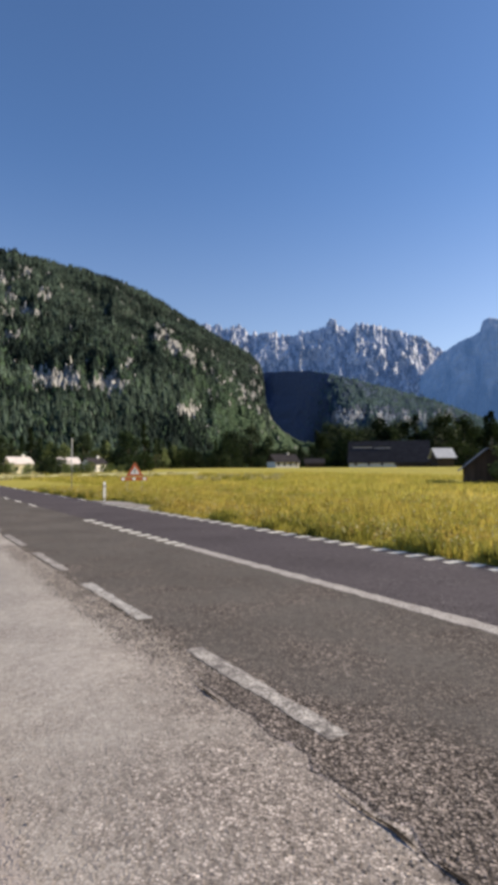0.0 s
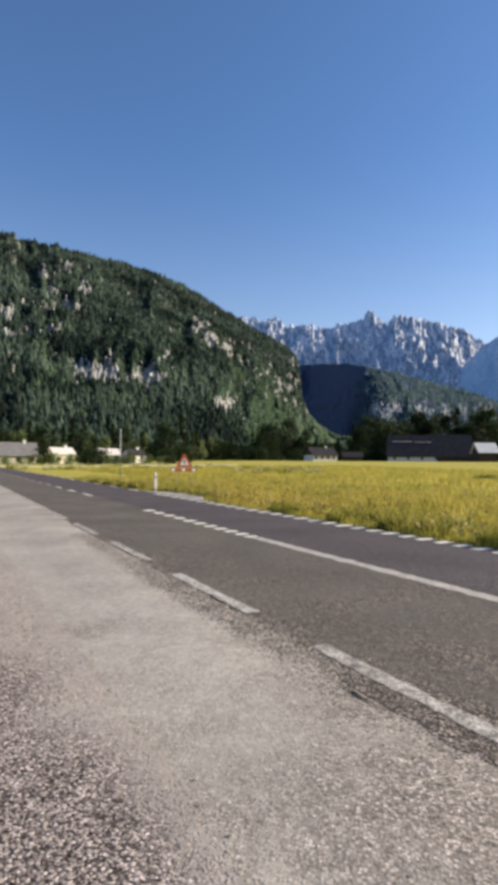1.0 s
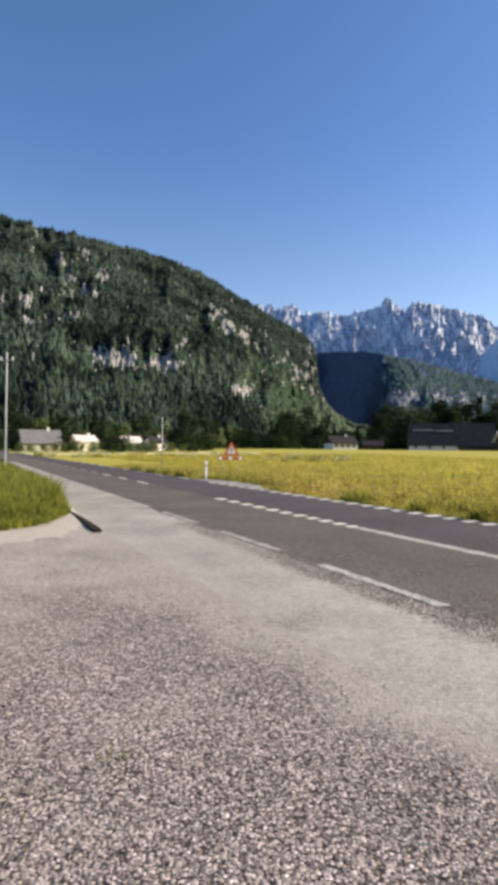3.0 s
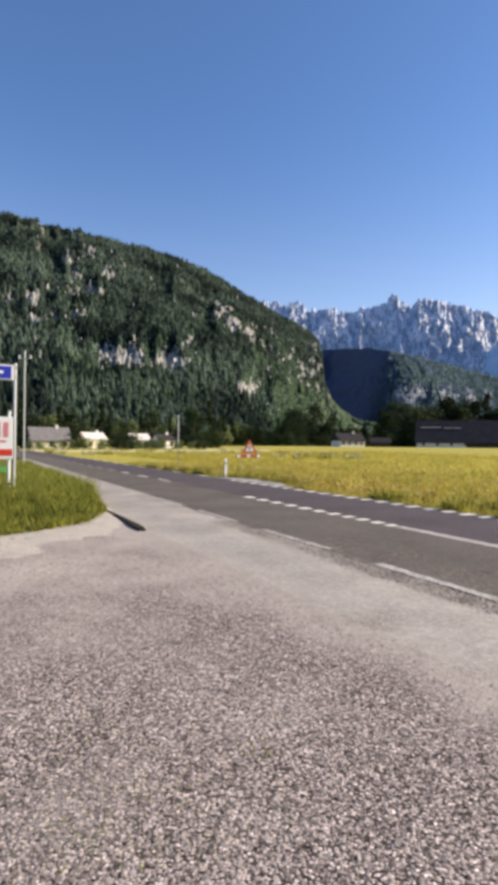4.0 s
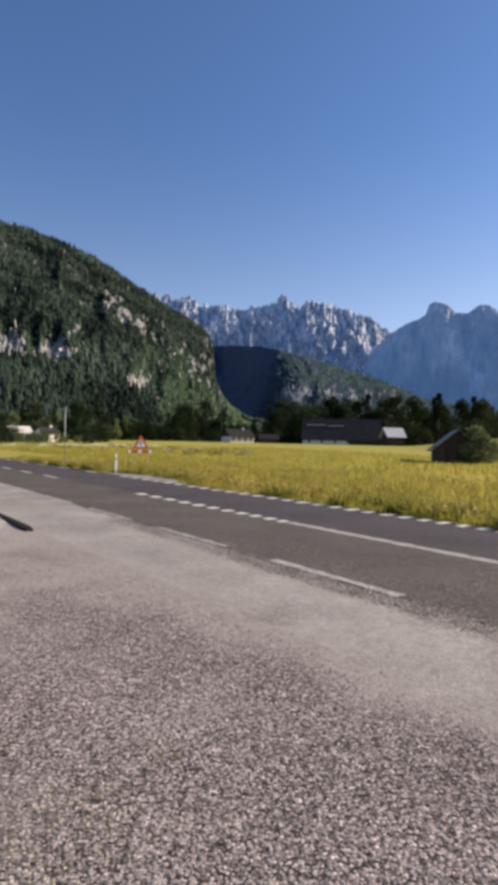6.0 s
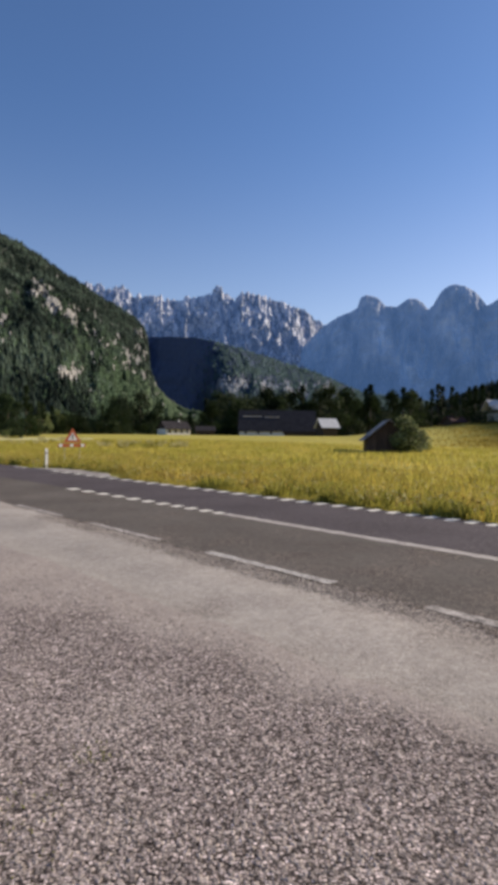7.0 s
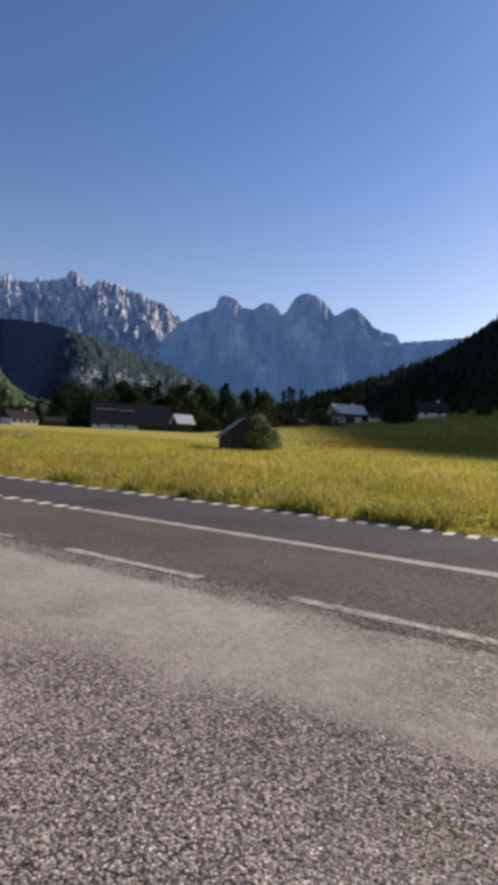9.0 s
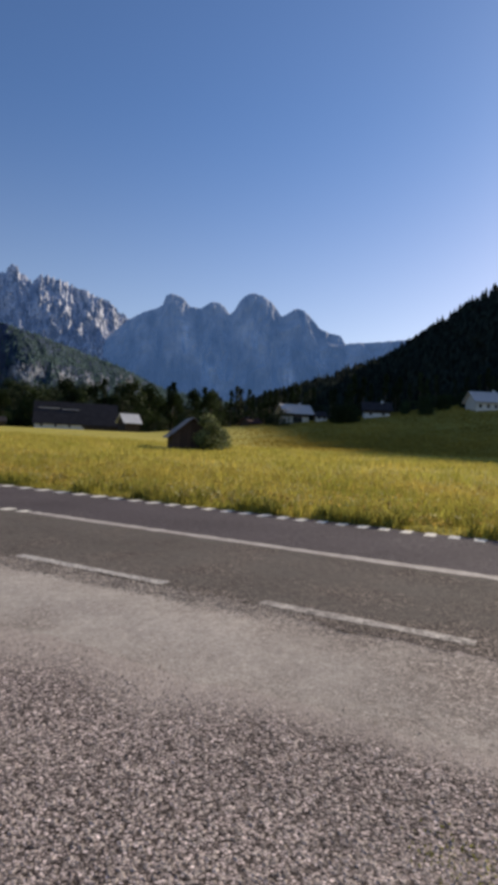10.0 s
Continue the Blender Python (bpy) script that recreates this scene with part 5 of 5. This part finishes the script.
def warning_sign(x, y, turn):
    root = empty("warning_sign", pose(x, y, float(land(np.array(x), np.array(y))), 0, 0, turn), "red-bordered white warning triangle above an orange barrier board", "road sign")
    for s in (-0.42, 0.42):
        part("leg", tube(bmesh.new(), (s, 0, -0.2), (s, 0, 1.25), 0.012), M_METAL, root)
    part("brace", tube(bmesh.new(), (-0.42, 0, 1.22), (0.42, 0, 1.22), 0.018), M_METAL, root)
    part("post", tube(bmesh.new(), (0, 0.03, 1.0), (0, 0.03, 1.95), 0.02), M_METAL, root)
    tri = part("triangle", triangle(bmesh.new(), 0.50, 0.78, -0.04, -0.02, 1.20), M_ORANGE, root, "red triangle border")
    part("face", triangle(bmesh.new(), 0.27, 0.42, -0.052, -0.042, 1.32), M_WHITE, tri, "white sign face")
    part("symbol", slab(-0.035, 0.035, -0.060, -0.054, 1.40, 1.62), M_BLACK, tri, "black symbol")
    board = part("board", slab(-0.80, 0.72, -0.04, -0.015, 0.96, 1.14), M_ORANGE, root, "orange-red barrier board")
    for k in (-0.65, -0.05, 0.55):
        part("stripe", slab(k - 0.09, k + 0.09, -0.050, -0.042, 0.97, 1.13), M_WHITE, board, "white stripe")


warning_sign(-11.1, 30.9, 34)


def name_sign(x, y):
    z = 0.25
    root = empty("street_sign", pose(x, y, z, 0, 0, 40), "blue direction sign with a white rim on a tall grey pole", "sign")
    part("pole", tube(bmesh.new(), (0, 0, -0.4), (0, 0, 3.58), 0.04, 0.04, 10), M_METAL, root)
    part("cap", tube(bmesh.new(), (0, 0, 3.58), (0, 0, 3.62), 0.045, 0.03, 10), M_METAL, root)
    panel = part("panel", slab(-1.45, -0.04, -0.05, -0.02, 3.15, 3.57), M_WHITE, root, "white rim of the sign", bevel=0.008)
    part("field", slab(-1.41, -0.10, -0.060, -0.052, 3.19, 3.53), M_BLUE, panel, "blue sign face")
    part("lettering", slab(-1.25, -0.30, -0.066, -0.062, 3.32, 3.40), M_WHITE, panel, "one white line of lettering")
    for k in (3.23, 3.48):
        part("clamp", slab(-0.06, 0.06, -0.048, 0.05, k, k + 0.04), M_METAL, root)


def billboard(x, y):
    root = empty("advertising_board", pose(x, y, 0.25, 0, 0, 40), "white advertising board with faded red print on posts", "board")
    for s in (-1.7, -0.05):
        part("post", tube(bmesh.new(), (s, 0, -0.4), (s, 0, 2.3), 0.04, 0.04, 8), M_WHITE, root)
    panel = part("panel", slab(-1.85, 0.04, -0.09, -0.045, 1.00, 2.13), M_WHITE, root, "white panel", bevel=0.008)
    for k in range(9):
        part("print_block", slab(-1.76 + 0.196 * k, -1.64 + 0.196 * k, -0.098, -0.092, 1.58 if k % 3 else 1.66, 1.98), M_PINK, panel, "faded red lettering bar")
    part("print_block", slab(-1.70, -0.12, -0.098, -0.092, 1.44, 1.50), M_PINK, panel, "faded red lettering bar")
    part("band", slab(-1.84, 0.03, -0.098, -0.092, 1.08, 1.26), M_RED, panel, "red band")
    part("footer", slab(-1.8, -0.10, -0.09, -0.05, 0.64, 0.80), M_GREEN, root, "green strip below the panel")


SIGN_X, SIGN_Y = -13.36, 13.27
name_sign(SIGN_X, SIGN_Y)
billboard(SIGN_X + 0.06, SIGN_Y - 0.22)


def utility_pole(x, y, h):
    root = empty("utility_pole", pose(x, y, 0.1), "slim pale utility pole beside the road", "pole")
    part("shaft", tube(bmesh.new(), (0, 0, -0.4), (0, 0, h), 0.05, 0.04, 10), M_METAL, root)
    part("crossarm", tube(bmesh.new(), (-0.45, 0, h - 0.5), (0.45, 0, h - 0.5), 0.035), M_METAL, root)
    for s in (-0.4, 0.4):
        part("insulator", tube(bmesh.new(), (s, 0, h - 0.48), (s, 0, h - 0.28), 0.05, 0.03, 8), M_WHITE, root)


utility_pole(-25.4, 30.5, 7.4)


def marker_pole(x, y, h):
    z = float(land(np.array(x), np.array(y)))
    root = empty("marker_pole", pose(x, y, z), "slim roadside pole, grey below and white above", "pole")
    part("lower_shaft", tube(bmesh.new(), (0, 0, -0.4), (0, 0, h * 0.5), 0.030, 0.028, 10), M_SHINGLE, root, "grey lower shaft")
    part("upper_shaft", tube(bmesh.new(), (0, 0, h * 0.5), (0, 0, h), 0.028, 0.026, 10), M_WHITE, root, "pale upper shaft")
    part("cap", tube(bmesh.new(), (0, 0, h), (0, 0, h + 0.05), 0.030, 0.02, 10), M_METAL, root)


marker_pole(-17.52, 36.44, 3.7)


def kerb_end():
    """A low dark kerb that rises out of the sand towards the forecourt."""
    bm = bmesh.new()
    rows = []
    for a, p, h, w in ((-16.2, 0.33, 0.022, 0.08), (-14.8, 0.31, 0.028, 0.14), (-13.8, 0.28, 0.034, 0.18), (-12.9, 0.25, 0.040, 0.22), (-12.5, 0.23, 0.03, 0.15)):
        q = []
        for dp, z in ((-w / 2, -0.1), (-w / 2 * 0.8, h), (w / 2 * 0.8, h * 1.02), (w / 2, -0.1)):
            x, y = plan(p + dp, a)
            q.append(bm.verts.new((x, y, z)))
        rows.append(q)
    for r0, r1 in zip(rows, rows[1:]):
        for i in range(4):
            bm.faces.new((r0[i], r0[(i + 1) % 4], r1[(i + 1) % 4], r1[i]))
    bm.faces.new(rows[0])
    bm.faces.new(rows[-1][::-1])
    tagged(part("kerb_stone", bm, M_DARKSTONE), "dark kerb stone at the end of the verge", "kerb")


kerb_end()
